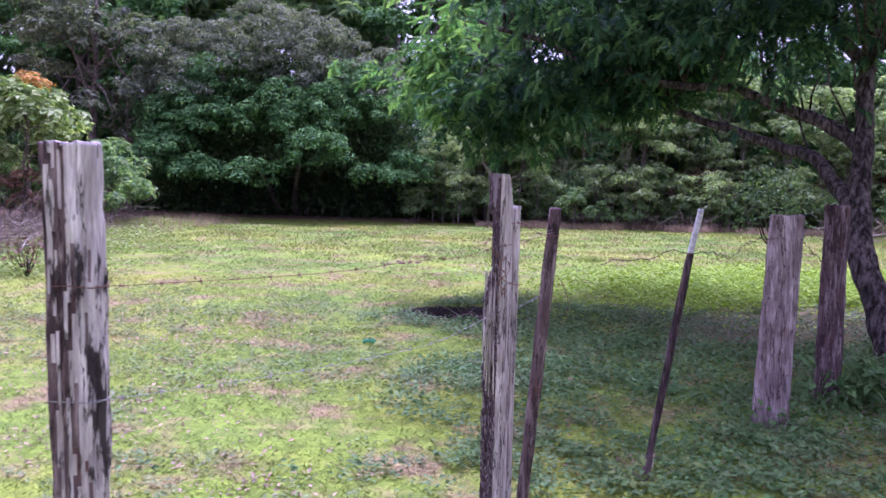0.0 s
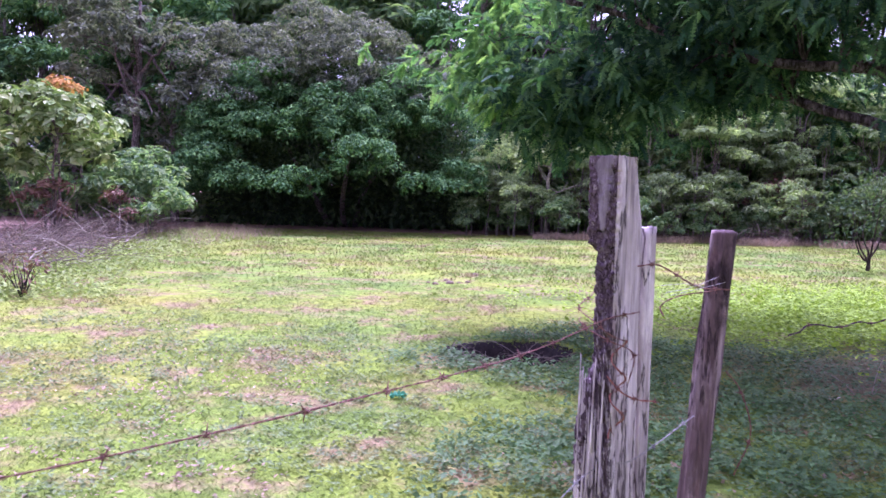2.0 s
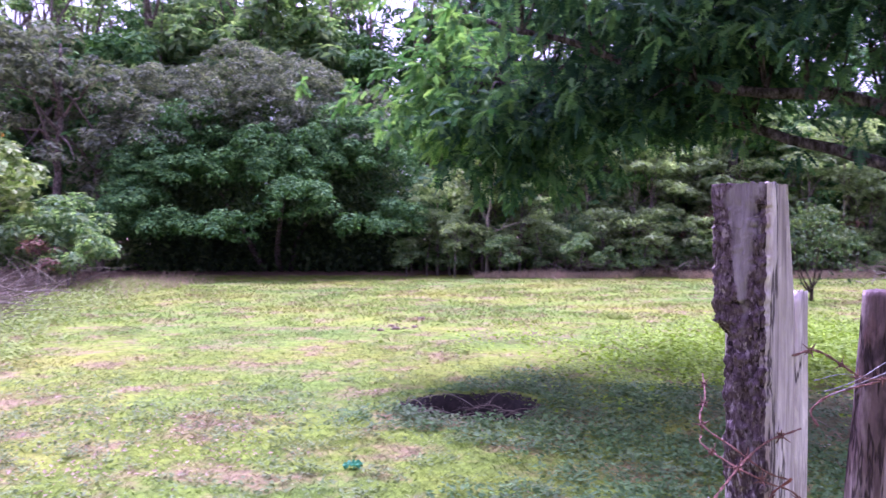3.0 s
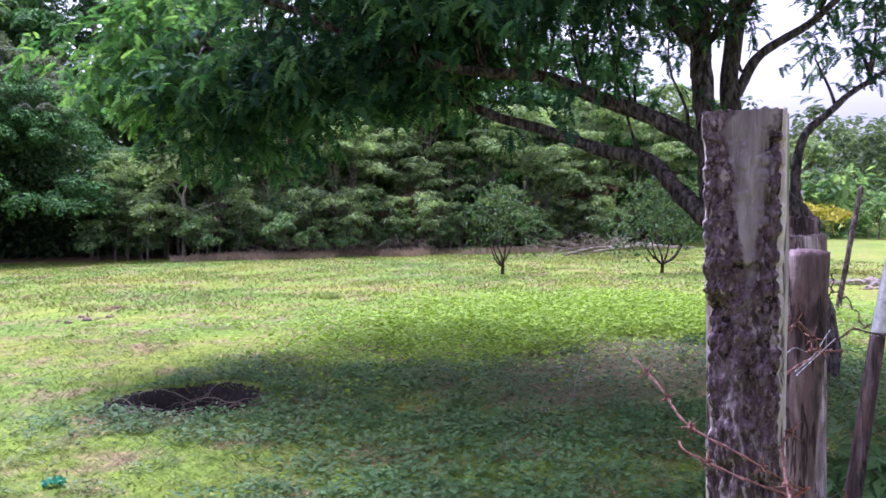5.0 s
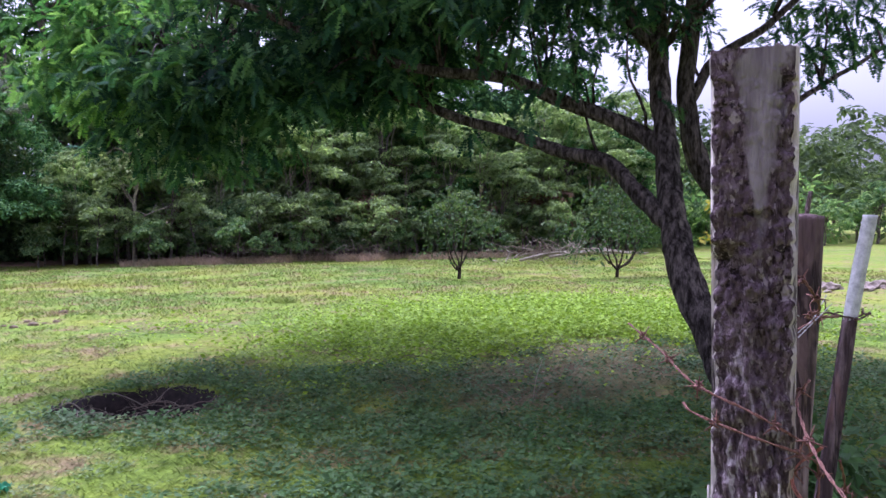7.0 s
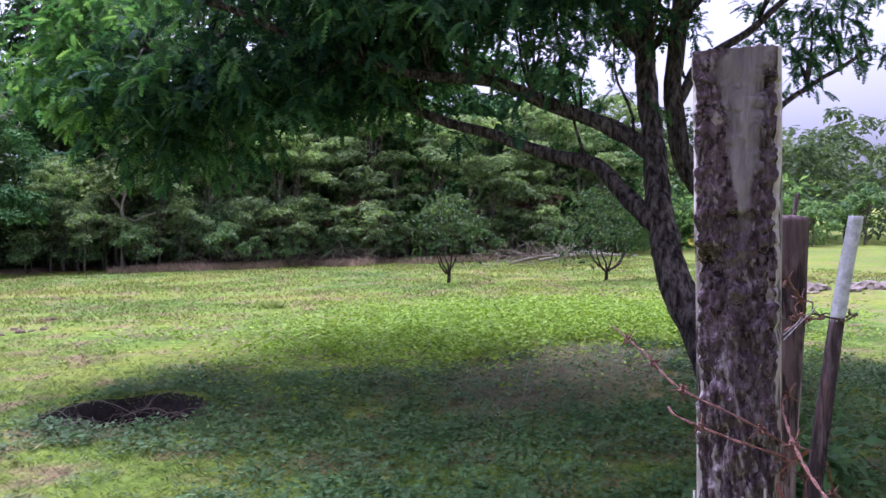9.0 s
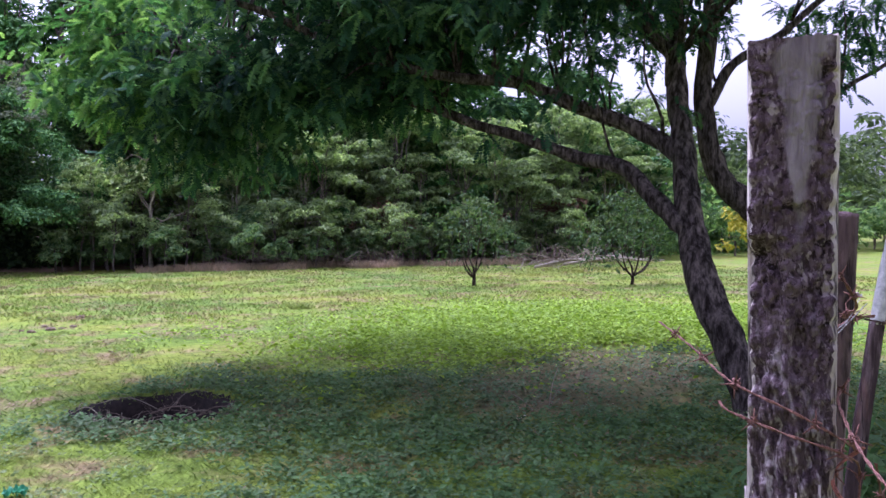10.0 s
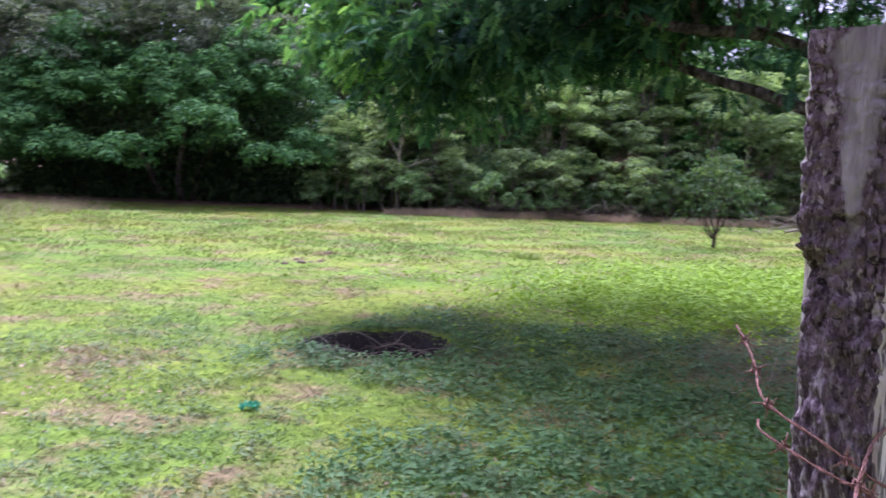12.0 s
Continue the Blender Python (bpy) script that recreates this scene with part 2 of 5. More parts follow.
    nt.links.new(side.outputs[0], ragged.inputs[2])
    taper_down = nt.nodes.new("ShaderNodeMath")
    taper_down.operation = 'MULTIPLY_ADD'
    taper_down.inputs[1].default_value = -0.14
    nt.links.new(sep.outputs[2], taper_down.inputs[0])
    nt.links.new(ragged.outputs[0], taper_down.inputs[2])
    wedge = nt.nodes.new("ShaderNodeMath")
    wedge.operation = 'ADD'
    wedge.inputs[1].default_value = 0.14 * 1.56 - 0.004
    nt.links.new(taper_down.outputs[0], wedge.inputs[0])
    nt.links.new(wedge.outputs[0], core.inputs[0])
    both = nt.nodes.new("ShaderNodeMath")
    both.operation = 'MULTIPLY'
    nt.links.new(core.outputs[0], both.inputs[0])
    nt.links.new(zone(1.56, 1.6, 0.4), both.inputs[1])
    # a lip of crust left on one upper corner
    lip = nt.nodes.new("ShaderNodeMath")
    lip.operation = 'MULTIPLY_ADD'
    lip.inputs[1].default_value = 0.8
    nt.links.new(sep.outputs[2], lip.inputs[0])
    nt.links.new(across.outputs["Value"], lip.inputs[2])
    lip_edge = nt.nodes.new("ShaderNodeMath")
    lip_edge.operation = 'MULTIPLY_ADD'
    lip_edge.inputs[1].default_value = 0.03
    nt.links.new(noise_of(nt, place(nt, 60, 60, 45), 1.0, 4.0), lip_edge.inputs[0])
    nt.links.new(lip.outputs[0], lip_edge.inputs[2])
    keep = node(nt, "ShaderNodeMapRange", From_Min=1.337, From_Max=1.331)
    nt.links.new(lip_edge.outputs[0], keep.inputs[0])
    bare = nt.nodes.new("ShaderNodeMath")
    bare.operation = 'MULTIPLY'
    nt.links.new(both.outputs[0], bare.inputs[0])
    nt.links.new(keep.outputs[0], bare.inputs[1])
    col = mix(nt, bare.outputs[0], col, smooth)
    nt.links.new(col, b.inputs["Base Color"])
    relief = mix(nt, 0.5, mix(nt, 0.4, crust, fibre), shade_pits)
    bump(nt, b, mix(nt, bare.outputs[0], relief, fibre), 1.0, 0.012)
    return m


def bark_material(name, dark, pale):
    m, nt, b = material(name, 0.92, 0.15)
    crack = noise_of(nt, place(nt, 24, 24, 7), 1.0, 6.0, 0.7)
    blot = noise_of(nt, place(nt, 3, 3, 2), 1.0, 4.0)
    col = ramp(nt, crack, [(0.40, dark), (0.5, tuple(0.4 * p for p in pale)), (0.62, pale)])
    col = mix(nt, 0.5, col, ramp(nt, blot, [(0.35, (0.55, 0.55, 0.55)), (0.65, (1.3, 1.25, 1.2))]), 'MULTIPLY')
    nt.links.new(col, b.inputs["Base Color"])
    bump(nt, b, crack, 1.0, 0.03)
    return m


def plain_material(name, colour, rough=0.7, scale=40, vary=0.4, metal=0.0):
    m, nt, b = material(name, rough, 0.4)
    f = noise_of(nt, place(nt), scale, 5.0, 0.7)
    lo = tuple(c * (1 - vary) for c in colour)
    hi = tuple(min(1, c * (1 + vary)) for c in colour)
    nt.links.new(ramp(nt, f, [(0.35, lo), (0.65, hi)]), b.inputs["Base Color"])
    b.inputs["Metallic"].default_value = metal
    bump(nt, b, f, 0.4, 0.004)
    return m


PIT = (-0.46, 10.6)
M_GROUND = ground_material()
M_GRASS = blade_material("grass_blades")
# weed green darkened and blued, so the tree's shade sits in the colour
M_WEED = blade_material("low_weeds", (1, 1, 1), 0.72, (0.075, 0.185, 0.075))
M_HERB = blade_material("sunny_herbs", (1, 1, 1), 0.6, (0.145, 0.22, 0.09))
M_LUSH = blade_material("lush_weeds", (1, 1, 1), 0.93, (0.235, 0.385, 0.014))
M_EDGE = blade_material("edge_weeds", (1, 1, 1), 0.7, (0.22, 0.32, 0.05))
M_CLOD = plain_material("dry_brown_earth", (0.16, 0.115, 0.08), 0.95, 20, 0.5)
M_STRAW = blade_material("dry_grass", (1, 1, 1), 0.85, (0.37, 0.265, 0.21))
M_POST = wood_material("weathered_post_wood", (0.035, 0.024, 0.028), (0.42, 0.37, 0.345), (0.64, 0.59, 0.555), -0.2)
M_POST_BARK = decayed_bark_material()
M_POST_PALE = wood_material("bleached_post_wood", (0.03, 0.025, 0.022), (0.46, 0.41, 0.385), (0.66, 0.61, 0.58), -0.4, 1.0, (0.3, 0.26, 0.24))
def stain_post(m):
    """Large black rain stains running down one post."""
    nt = m.node_tree
    b = nt.nodes["Principled BSDF"]
    old = b.inputs["Base Color"].links[0].from_socket
    big = noise_of(nt, place(nt, 8, 8, 2.6), 1.0, 6.0, 0.6)
    mask = ramp(nt, big, [(0.54, (0, 0, 0)), (0.57, (0.95, 0.95, 0.95))])
    nt.links.new(mix(nt, mask, old, (0.03, 0.022, 0.022)), b.inputs["Base Color"])


stain_post(M_POST_PALE)
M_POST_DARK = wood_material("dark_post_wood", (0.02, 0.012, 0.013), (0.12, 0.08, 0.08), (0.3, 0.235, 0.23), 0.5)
M_POST_BROWN = wood_material("brown_post_wood", (0.03, 0.019, 0.018), (0.25, 0.195, 0.185), (0.46, 0.39, 0.37), 0.1)
M_POST_BLACK = wood_material("blackened_pole_wood", (0.015, 0.01, 0.011), (0.055, 0.036, 0.04), (0.17, 0.125, 0.13), 0.3)
M_PAINT = plain_material("chipped_white_paint", (0.42, 0.415, 0.42), 0.6, 60, 0.3)
M_RUST = plain_material("rusty_wire", (0.17, 0.08, 0.062), 0.75, 300, 0.6, 0.3)
M_FRESHRUST = plain_material("orange_rust", (0.26, 0.10, 0.07), 0.85, 200, 0.5, 0.1)
M_OLDWIRE = plain_material("dark_corroded_wire", (0.06, 0.035, 0.03), 0.85, 300, 0.5, 0.1)
M_WIRE = plain_material("galvanised_wire", (0.25, 0.24, 0.24), 0.5, 300, 0.4, 0.5)
M_BARK = bark_material("grey_brown_bark", (0.02, 0.015, 0.014), (0.205, 0.17, 0.16))
M_BARK_FAR = bark_material("forest_bark", (0.07, 0.056, 0.048), (0.34, 0.29, 0.25))
M_TWIG = plain_material("dead_twigs", (0.25, 0.22, 0.165), 0.9, 12, 0.5)
M_TWIG_DARK = plain_material("brown_twigs", (0.15, 0.115, 0.085), 0.92, 12, 0.5)
# soil of the dug pit, blackened further to paint in the hollow's shade
M_SOIL = plain_material("dark_soil", (0.019, 0.013, 0.011), 0.95, 20, 0.6)
M_LITTER = plain_material("green_plastic", (0.04, 0.27, 0.13), 0.5, 15, 0.3)
M_RUBBLE = plain_material("dusty_stone", (0.27, 0.22, 0.18), 0.95, 9, 0.4)
M_DRYLEAF = plain_material("pale_dry_leaf", (0.5, 0.46, 0.38), 0.8, 40, 0.2)
L_NEAR = leaf_material("feathery_leaves", (0.02, 0.06, 0.05), (0.043, 0.11, 0.074), (0.135, 0.25, 0.115), 0.8, 0.9, 0.42)
# lime copy of the feathery leaves, painting sun onto the crown's west end
L_SUNTIP = leaf_material("sunlit_feathery_leaves", (0.045, 0.13, 0.06), (0.1, 0.22, 0.085), (0.23, 0.38, 0.13), 0.8, 0.9, 0.48)
L_MANGO = leaf_material("glossy_dark_leaves", (0.03, 0.092, 0.034), (0.072, 0.19, 0.064), (0.17, 0.33, 0.1), 0.6, 1.1, 0.12)
# dark sapling leaves, also used to paint shade inside the dome tree
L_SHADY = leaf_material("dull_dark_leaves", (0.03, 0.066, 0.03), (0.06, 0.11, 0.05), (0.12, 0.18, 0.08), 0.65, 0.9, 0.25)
L_GREY = leaf_material("grey_green_leaves", (0.085, 0.108, 0.082), (0.16, 0.19, 0.145), (0.31, 0.345, 0.27), 0.6, 1.0, 0.25)
L_WOOD = leaf_material("woodland_leaves", (0.075, 0.15, 0.08), (0.165, 0.265, 0.135), (0.3, 0.4, 0.21), 0.65, 0.6, 0.5)
# woodland green muted and greyed to paint in the haze of distance
L_FAR = leaf_material("distant_leaves", (0.07, 0.105, 0.06), (0.11, 0.155, 0.085), (0.165, 0.215, 0.125), 0.8, 0.15, 0.3)
L_PALE = leaf_material("pale_woodland_leaves", (0.14, 0.2, 0.115), (0.24, 0.315, 0.175), (0.37, 0.45, 0.27), 0.65, 0.6, 0.5)
L_LIME = leaf_material("lime_shrub_leaves", (0.11, 0.18, 0.06), (0.25, 0.35, 0.13), (0.52, 0.58, 0.33), 0.45, 0.8, 0.25)
L_RED = leaf_material("russet_leaves", (0.11, 0.06, 0.05), (0.19, 0.11, 0.085), (0.28, 0.19, 0.13), 0.6, 0.8, 0.15)
L_YELLOW = leaf_material("yellow_shrub_leaves", (0.20, 0.20, 0.02), (0.30, 0.27, 0.03), (0.42, 0.36, 0.05), 0.5, 1.5, 0.3)
L_ORANGE = leaf_material("orange_new_leaves", (0.30, 0.16, 0.04), (0.45, 0.24, 0.07), (0.55, 0.36, 0.12), 0.5, 1.5, 0.2)


# ---- mesh building ----
def link(name, me, mat, parent=None, label=""):
    ob = new(name, me)
    if mat and not me.materials:
        me.materials.append(mat)
    if parent is not None:
        ob.parent = parent
    if label:
        ob["label"] = label
    return ob


def mesh_of(name, verts, faces, smooth=True):
    """A mesh from arrays of corners and of equal-sided faces."""
    verts, faces = np.asarray(verts, np.float32), np.asarray(faces, np.int32)
    me = bpy.data.meshes.new(name)
    n, k = faces.shape
    me.vertices.add(len(verts))
    me.vertices.foreach_set("co", verts.ravel())
    me.loops.add(n * k)
    me.loops.foreach_set("vertex_index", faces.ravel())
    me.polygons.add(n)
    me.polygons.foreach_set("loop_start", np.arange(0, n * k, k, dtype=np.int32))
    me.polygons.foreach_set("use_smooth", np.full(n, smooth))
    me.update(calc_edges=True)
    return me


def part(name, bm, mat, parent, label=""):
    me = bpy.data.meshes.new(name)
    bm.to_mesh(me)
    bm.free()
    return link(name, me, mat, parent, label)


def thing(name, at, label, category, group="", kind=""):
    ob = new(name)
    ob.location = at
    ob.empty_display_size = 0.2
    return tagged(ob, label, category, group, kind)


def hash_noise(x, y, seed=0):
    """Smooth value noise on arrays, 0 to 1."""
    xi, yi = np.floor(x).astype(np.int64), np.floor(y).astype(np.int64)
    fx, fy = x - xi, y - yi
    fx, fy = fx * fx * (3 - 2 * fx), fy * fy * (3 - 2 * fy)

    def h(a, b):
        v = (a * 374761393 + b * 668265263 + seed * 1442695041) & 0x7fffffff
        v = ((v ^ (v >> 13)) * 1274126177) & 0x7fffffff
        return ((v ^ (v >> 16)) & 0xffff) / 65535.0
    a, b, c, d = h(xi, yi), h(xi + 1, yi), h(xi, yi + 1), h(xi + 1, yi + 1)
    return (a * (1 - fx) + b * fx) * (1 - fy) + (c * (1 - fx) + d * fx) * fy


def fbm(x, y, seed=0):
    return (hash_noise(x, y, seed) * 0.55 + hash_noise(x * 2.1, y * 2.1, seed + 1) * 0.3 + hash_noise(x * 4.3, y * 4.3, seed + 2) * 0.15)


def pit_r(x, y):
    return np.hypot((x - PIT[0]) / 0.56, (y - PIT[1]) / 0.46) + (fbm(x * 4, y * 4, 3) - 0.5) * 0.3


def height(x, y):
    """The lie of the land: nearly flat field, a pit, banks at the edges."""
    z = (fbm(x * 0.9, y * 0.9, 5) - 0.5) * 0.07 + (fbm(x * 0.12, y * 0.12, 9) - 0.5) * 0.10
    z = z * np.clip((y - 1.0) / 3.0, 0.2, 1) * np.clip((26 - y) / 12, 0.15, 1)
    r = pit_r(x, y)
    z = z - 0.42 * np.clip((1.05 - r) / 0.28, 0, 1)
    z = z + 0.05 * np.exp(-((r - 1.25) / 0.2) ** 2) * (y > PIT[1])
    far = np.clip((y - 60) / 60, 0, 1)
    return z + far * 3.0


def ground_z(x, y):
    return float(height(np.array([float(x)]), np.array([float(y)]))[0])


def tube(points, radii, sides=10, rough=0.0, seed=0, flat=(1, 1)):
    """A tapered limb along a line of points; rings with uneven outline. Returns corners and faces."""
    pts = [Vector(p) for p in points]
    n = len(pts)
    verts, faces = [], []
    ref = Vector((0.31, 0.95, 0.1))
    for i, p in enumerate(pts):
        d = (pts[min(i + 1, n - 1)] - pts[max(i - 1, 0)]).normalized()
        u = d.cross(ref).normalized()
        v = d.cross(u)
        for k in range(sides):
            a = 2 * math.pi * k / sides
            r = radii[i]
            if rough:
                r *= 1 + rough * noise.noise(Vector((math.cos(a) * 2 + seed, math.sin(a) * 2, i * 0.45 + seed)))
            verts.append(p + u * (math.cos(a) * r * flat[0]) + v * (math.sin(a) * r * flat[1]))
    for i in range(n - 1):
        for k in range(sides):
            k2 = (k + 1) % sides
            faces.append((i * sides + k, i * sides + k2, (i + 1) * sides + k2, (i + 1) * sides + k))
    tip = len(verts)
    verts.append(pts[-1] + (pts[-1] - pts[-2]).normalized() * radii[-1] * 0.3)
    root = len(verts)
    verts.append(pts[0])
    for k in range(sides):
        k2 = (k + 1) % sides
        faces.append(((n - 1) * sides + k, (n - 1) * sides + k2, tip, tip))
        faces.append((k2, k, root, root))
    return verts, faces


def curve_points(points, steps, wobble=0.0, seed=0):
    """Smooth line (Catmull-Rom) through a few points, with a natural waver."""
    p = [Vector(q) for q in points]
    p = [p[0] * 2 - p[1], *p, p[-1] * 2 - p[-2]]
    out = []
    for i in range(1, len(p) - 2):
        for s in range(steps):
            t = s / steps
            a, b, c, d = p[i - 1], p[i], p[i + 1], p[i + 2]
            out.append(0.5 * ((2 * b) + (c - a) * t + (2 * a - 5 * b + 4 * c - d) * t * t + (3 * b - a - 3 * c + d) * t ** 3))
    out.append(p[-2])
    if wobble:
        out = [q + Vector((noise.noise(q * 1.7 + Vector((seed, 0, 0))), noise.noise(q * 1.7 + Vector((0, seed, 5))), noise.noise(q * 1.7 + Vector((9, 0, seed))))) * wobble * min(1, i / 2) for i, q in enumerate(out)]
    return out


def tube_mesh(name, runs, smooth=True):
    """One mesh from several tubes: (points, radii, sides, rough). Triangles and quads become triangles."""
    verts, tris = [], []
    for j, (pts, radii, sides, rough) in enumerate(runs):
        v, f = tube(pts, radii, sides, rough, j * 3.1)
        o = len(verts)
        verts += v
        for a, b, c, d in f:
            tris.append((a + o, b + o, c + o))
            if c != d:
                tris.append((a + o, c + o, d + o))
    return mesh_of(name, np.array([tuple(v) for v in verts]), np.array(tris), smooth)


def taper(n, a, b):
    return [a + (b - a) * i / (n - 1) for i in range(n)]


def unit(v):
    return v / np.maximum(np.linalg.norm(v, axis=1, keepdims=True), 1e-9)


def leaf_quads(P, D, N, length, width, fold=0.2):
    """Pointed leaves, folded along the midrib: base points, directions, normals."""
    S = unit(np.cross(D, N))
    L, W = length[:, None], width[:, None]
    mid = P + D * L * 0.45
    V = np.stack([P, mid + S * W * 0.5 + N * W * fold, P + D * L, mid - S * W * 0.5 + N * W * fold], 1).reshape(-1, 3)
    F = np.arange(len(P) * 4).reshape(-1, 4)
    return V, F


def leaf_mesh(name, rng, centres, per, spread, size, aspect=0.42, droop=0.3, out=1.0):
    """Leaves in bunches round twig ends."""
    C = np.repeat(centres, per, 0)
    off = rng.normal(0, 1, C.shape) * np.asarray(spread)
    P = C + off
    D = unit(unit(off + 1e-6) * out + rng.normal(0, 0.6, C.shape) + np.array([0, 0, -droop]))
    N = unit(rng.normal(0, 0.55, C.shape) + np.array([0, 0, 1.0]) + unit(off) * 0.4)
    N = unit(N - D * np.sum(N * D, 1, keepdims=True))
    L = size * rng.uniform(0.6, 1.3, len(P))
    V, F = leaf_quads(P, D, N, L, L * aspect)
    return mesh_of(name, V, F, False)


def clump_mesh(name, rng, clumps, per, size, aspect=0.42, droop=0.35, depth=0.3):
    """Leaves over the upper and outer skin of many small rounded clumps, so that each shows a lit top and a dark underside."""
    K = np.repeat(np.asarray(clumps, float), per, 0)
    d = unit(rng.normal(0, 1, (len(K), 3)))
    d[:, 2] = np.where((d[:, 2] < -0.2) & (rng.uniform(0, 1, len(K)) < 0.92), -d[:, 2], d[:, 2])
    P = K[:, :3] + d * K[:, 3:6] * rng.uniform(1 - depth, 1.08, (len(K), 1))
    N = unit(unit(d / K[:, 3:6]) + np.array([0, 0, 0.4]) + rng.normal(0, 0.25, P.shape))
    D = rng.normal(0, 1, P.shape) + d * 0.6 + np.array([0, 0, -droop])
    D = unit(D - N * np.sum(N * D, 1, keepdims=True))
    L = size * rng.uniform(0.6, 1.25, len(P))
    V, F = leaf_quads(P - D * (L * 0.4)[:, None], D, N, L, L * aspect)
    return mesh_of(name, V, F, False)


def clumps_on(rng, blobs, count, r, rz, shell=0.75):
    """Small clumps seated over the skin of larger masses."""
    C = blob_centres(rng, blobs, count, shell)
    k = rng.uniform(0.65, 1.35, (count, 1))
    return np.concatenate([C, r * k, r * k, rz * k], 1)


def blob_centres(rng, blobs, count, shell=0.55):
    """Twig ends over the outside of some rounded masses."""
    blobs = np.asarray(blobs, float)
    w = blobs[:, 3] * blobs[:, 4] + blobs[:, 3] * blobs[:, 5]
    pick = rng.choice(len(blobs), count, p=w / w.sum())
    d = unit(rng.normal(0, 1, (count, 3)))
    d[:, 2] = np.where(d[:, 2] < -0.35, -d[:, 2] * 0.6, d[:, 2])
    r = shell + (1 - shell) * rng.uniform(0, 1, (count, 1)) ** 0.6
    r = r * (1 + (rng.uniform(0, 1, (count, 1)) - 0.5) * 0.25)
    return blobs[pick, :3] + d * blobs[pick, 3:6] * r


# ---- ground ----
def graded(fine_from, fine_to, step, far):
    a = np.arange(fine_from, fine_to + step, step)
    ext = np.cumsum(step * 1.17 ** np.arange(1, 64))
    lo = fine_from - ext[ext < far]
    hi = fine_to + step + ext[ext < far]
    return np.concatenate([lo[::-1], a, hi])


def make_ground():
    xs = graded(-3.0, 4.0, 0.045, 1500)
    ys = graded(5.0, 12.0, 0.045, 1500)
    X, Y = np.meshgrid(xs, ys)
    Z = height(X, Y)
    V = np.stack([X, Y, Z], -1).reshape(-1, 3)
    nx, ny = len(xs), len(ys)
    i = np.arange(nx - 1)[None] + np.arange(ny - 1)[:, None] * nx
    F = np.stack([i, i + 1, i + 1 + nx, i + nx], -1).reshape(-1, 4)
    me = mesh_of("ground", V, F)
    me.materials.append(M_GROUND)
    me.materials.append(M_SOIL)
    cx, cy = V[F].mean(1)[:, 0], V[F].mean(1)[:, 1]
    dug = pit_r(cx, cy) < 1.17
    me.polygons.foreach_set("material_index", dug.astype(np.int32))
    ob = link("ground", me, None)
    tagged(ob, "grassy pasture with worn brown patches and a dug pit", "ground", kind="structure")


make_ground()

# ---- the big tree by the fence ----
rng = np.random.default_rng(11)


def limb(name, parent, points, r0, r1, sides=12, steps=6, rough=0.25, wobble=0.05, seed=1, mat=None, label=""):
    pts = curve_points(points, steps, wobble, seed)
    me = tube_mesh(name, [(pts, taper(len(pts), r0, r1), sides, rough)])
    return link(name, me, mat or M_BARK, parent, label), pts


def spray_mesh(name, rng, C, spread, length, pairs, leaflet, droop=0.25, sprigs=14, fronds=8):
    """Feathery compound leaves: sprigs round each twig end, each with fronds of paired leaflets on one drooping stalk."""
    C = np.repeat(C, sprigs, 0)
    C = C + rng.normal(0, 1, C.shape) * spread
    axis = unit(rng.normal(0, 1, C.shape) * np.array([1, 1, 0.4]) + np.array([-0.25, -0.15, -droop]))
    P, A = np.repeat(C, fronds, 0), np.repeat(axis, fronds, 0)
    n = len(P)
    P = P + A * rng.uniform(0, 0.22, (n, 1))
    D = unit(A * 0.9 + rng.normal(0, 0.55, P.shape) + np.array([0, 0, -droop * 0.5]))
    up = unit(rng.normal(0, 0.4, P.shape) + np.array([0, 0, 1.0]))
    S = unit(np.cross(D, up))
    N = np.cross(S, D)
    L = length * rng.uniform(0.6, 1.25, n)
    f = np.linspace(0.08, 1, pairs + 1)
    R = P[:, None] + D[:, None] * (L[:, None] * f)[:, :, None] - np.array([0, 0, 0.3]) * (L[:, None] * f * f)[:, :, None]
    wide = np.sin(np.pi * (0.12 + 0.8 * (np.arange(pairs) + 0.5) / pairs)) ** 0.6
    V = [R.reshape(n, -1, 3)]
    for side in (-1, 1):
        out = (S * side)[:, None] + D[:, None] * 0.45 - N[:, None] * 0.15 + rng.normal(0, 0.1, (n, pairs, 3))
        reach = (leaflet * wide)[None, :, None] * rng.uniform(0.8, 1.15, (n, pairs, 1))
        V += [R[:, :-1] + out * reach * 0.6 - D[:, None] * leaflet * 0.1, R[:, :-1] + out * reach]
    V = np.concatenate(V, 1)
    k = np.arange(pairs)
    base = pairs + 1
    quad = np.concatenate([np.stack([k, base + o * pairs + k, base + (o + 1) * pairs + k, k + 1], 1) for o in (0, 2)])
    F = (quad[None] + (np.arange(n) * V.shape[1])[:, None, None]).reshape(-1, 4)
    return mesh_of(name, V.reshape(-1, 3), F, False)


def in_ellipsoid(rng, n, c, r, floor=-1.0):
    d = unit(rng.normal(0, 1, (n, 3))) * rng.uniform(0.05, 1, (n, 1)) ** 0.42
    d[:, 2] = np.maximum(d[:, 2], floor + rng.uniform(0, 0.25, n))
    return np.array(c) + d * np.array(r)


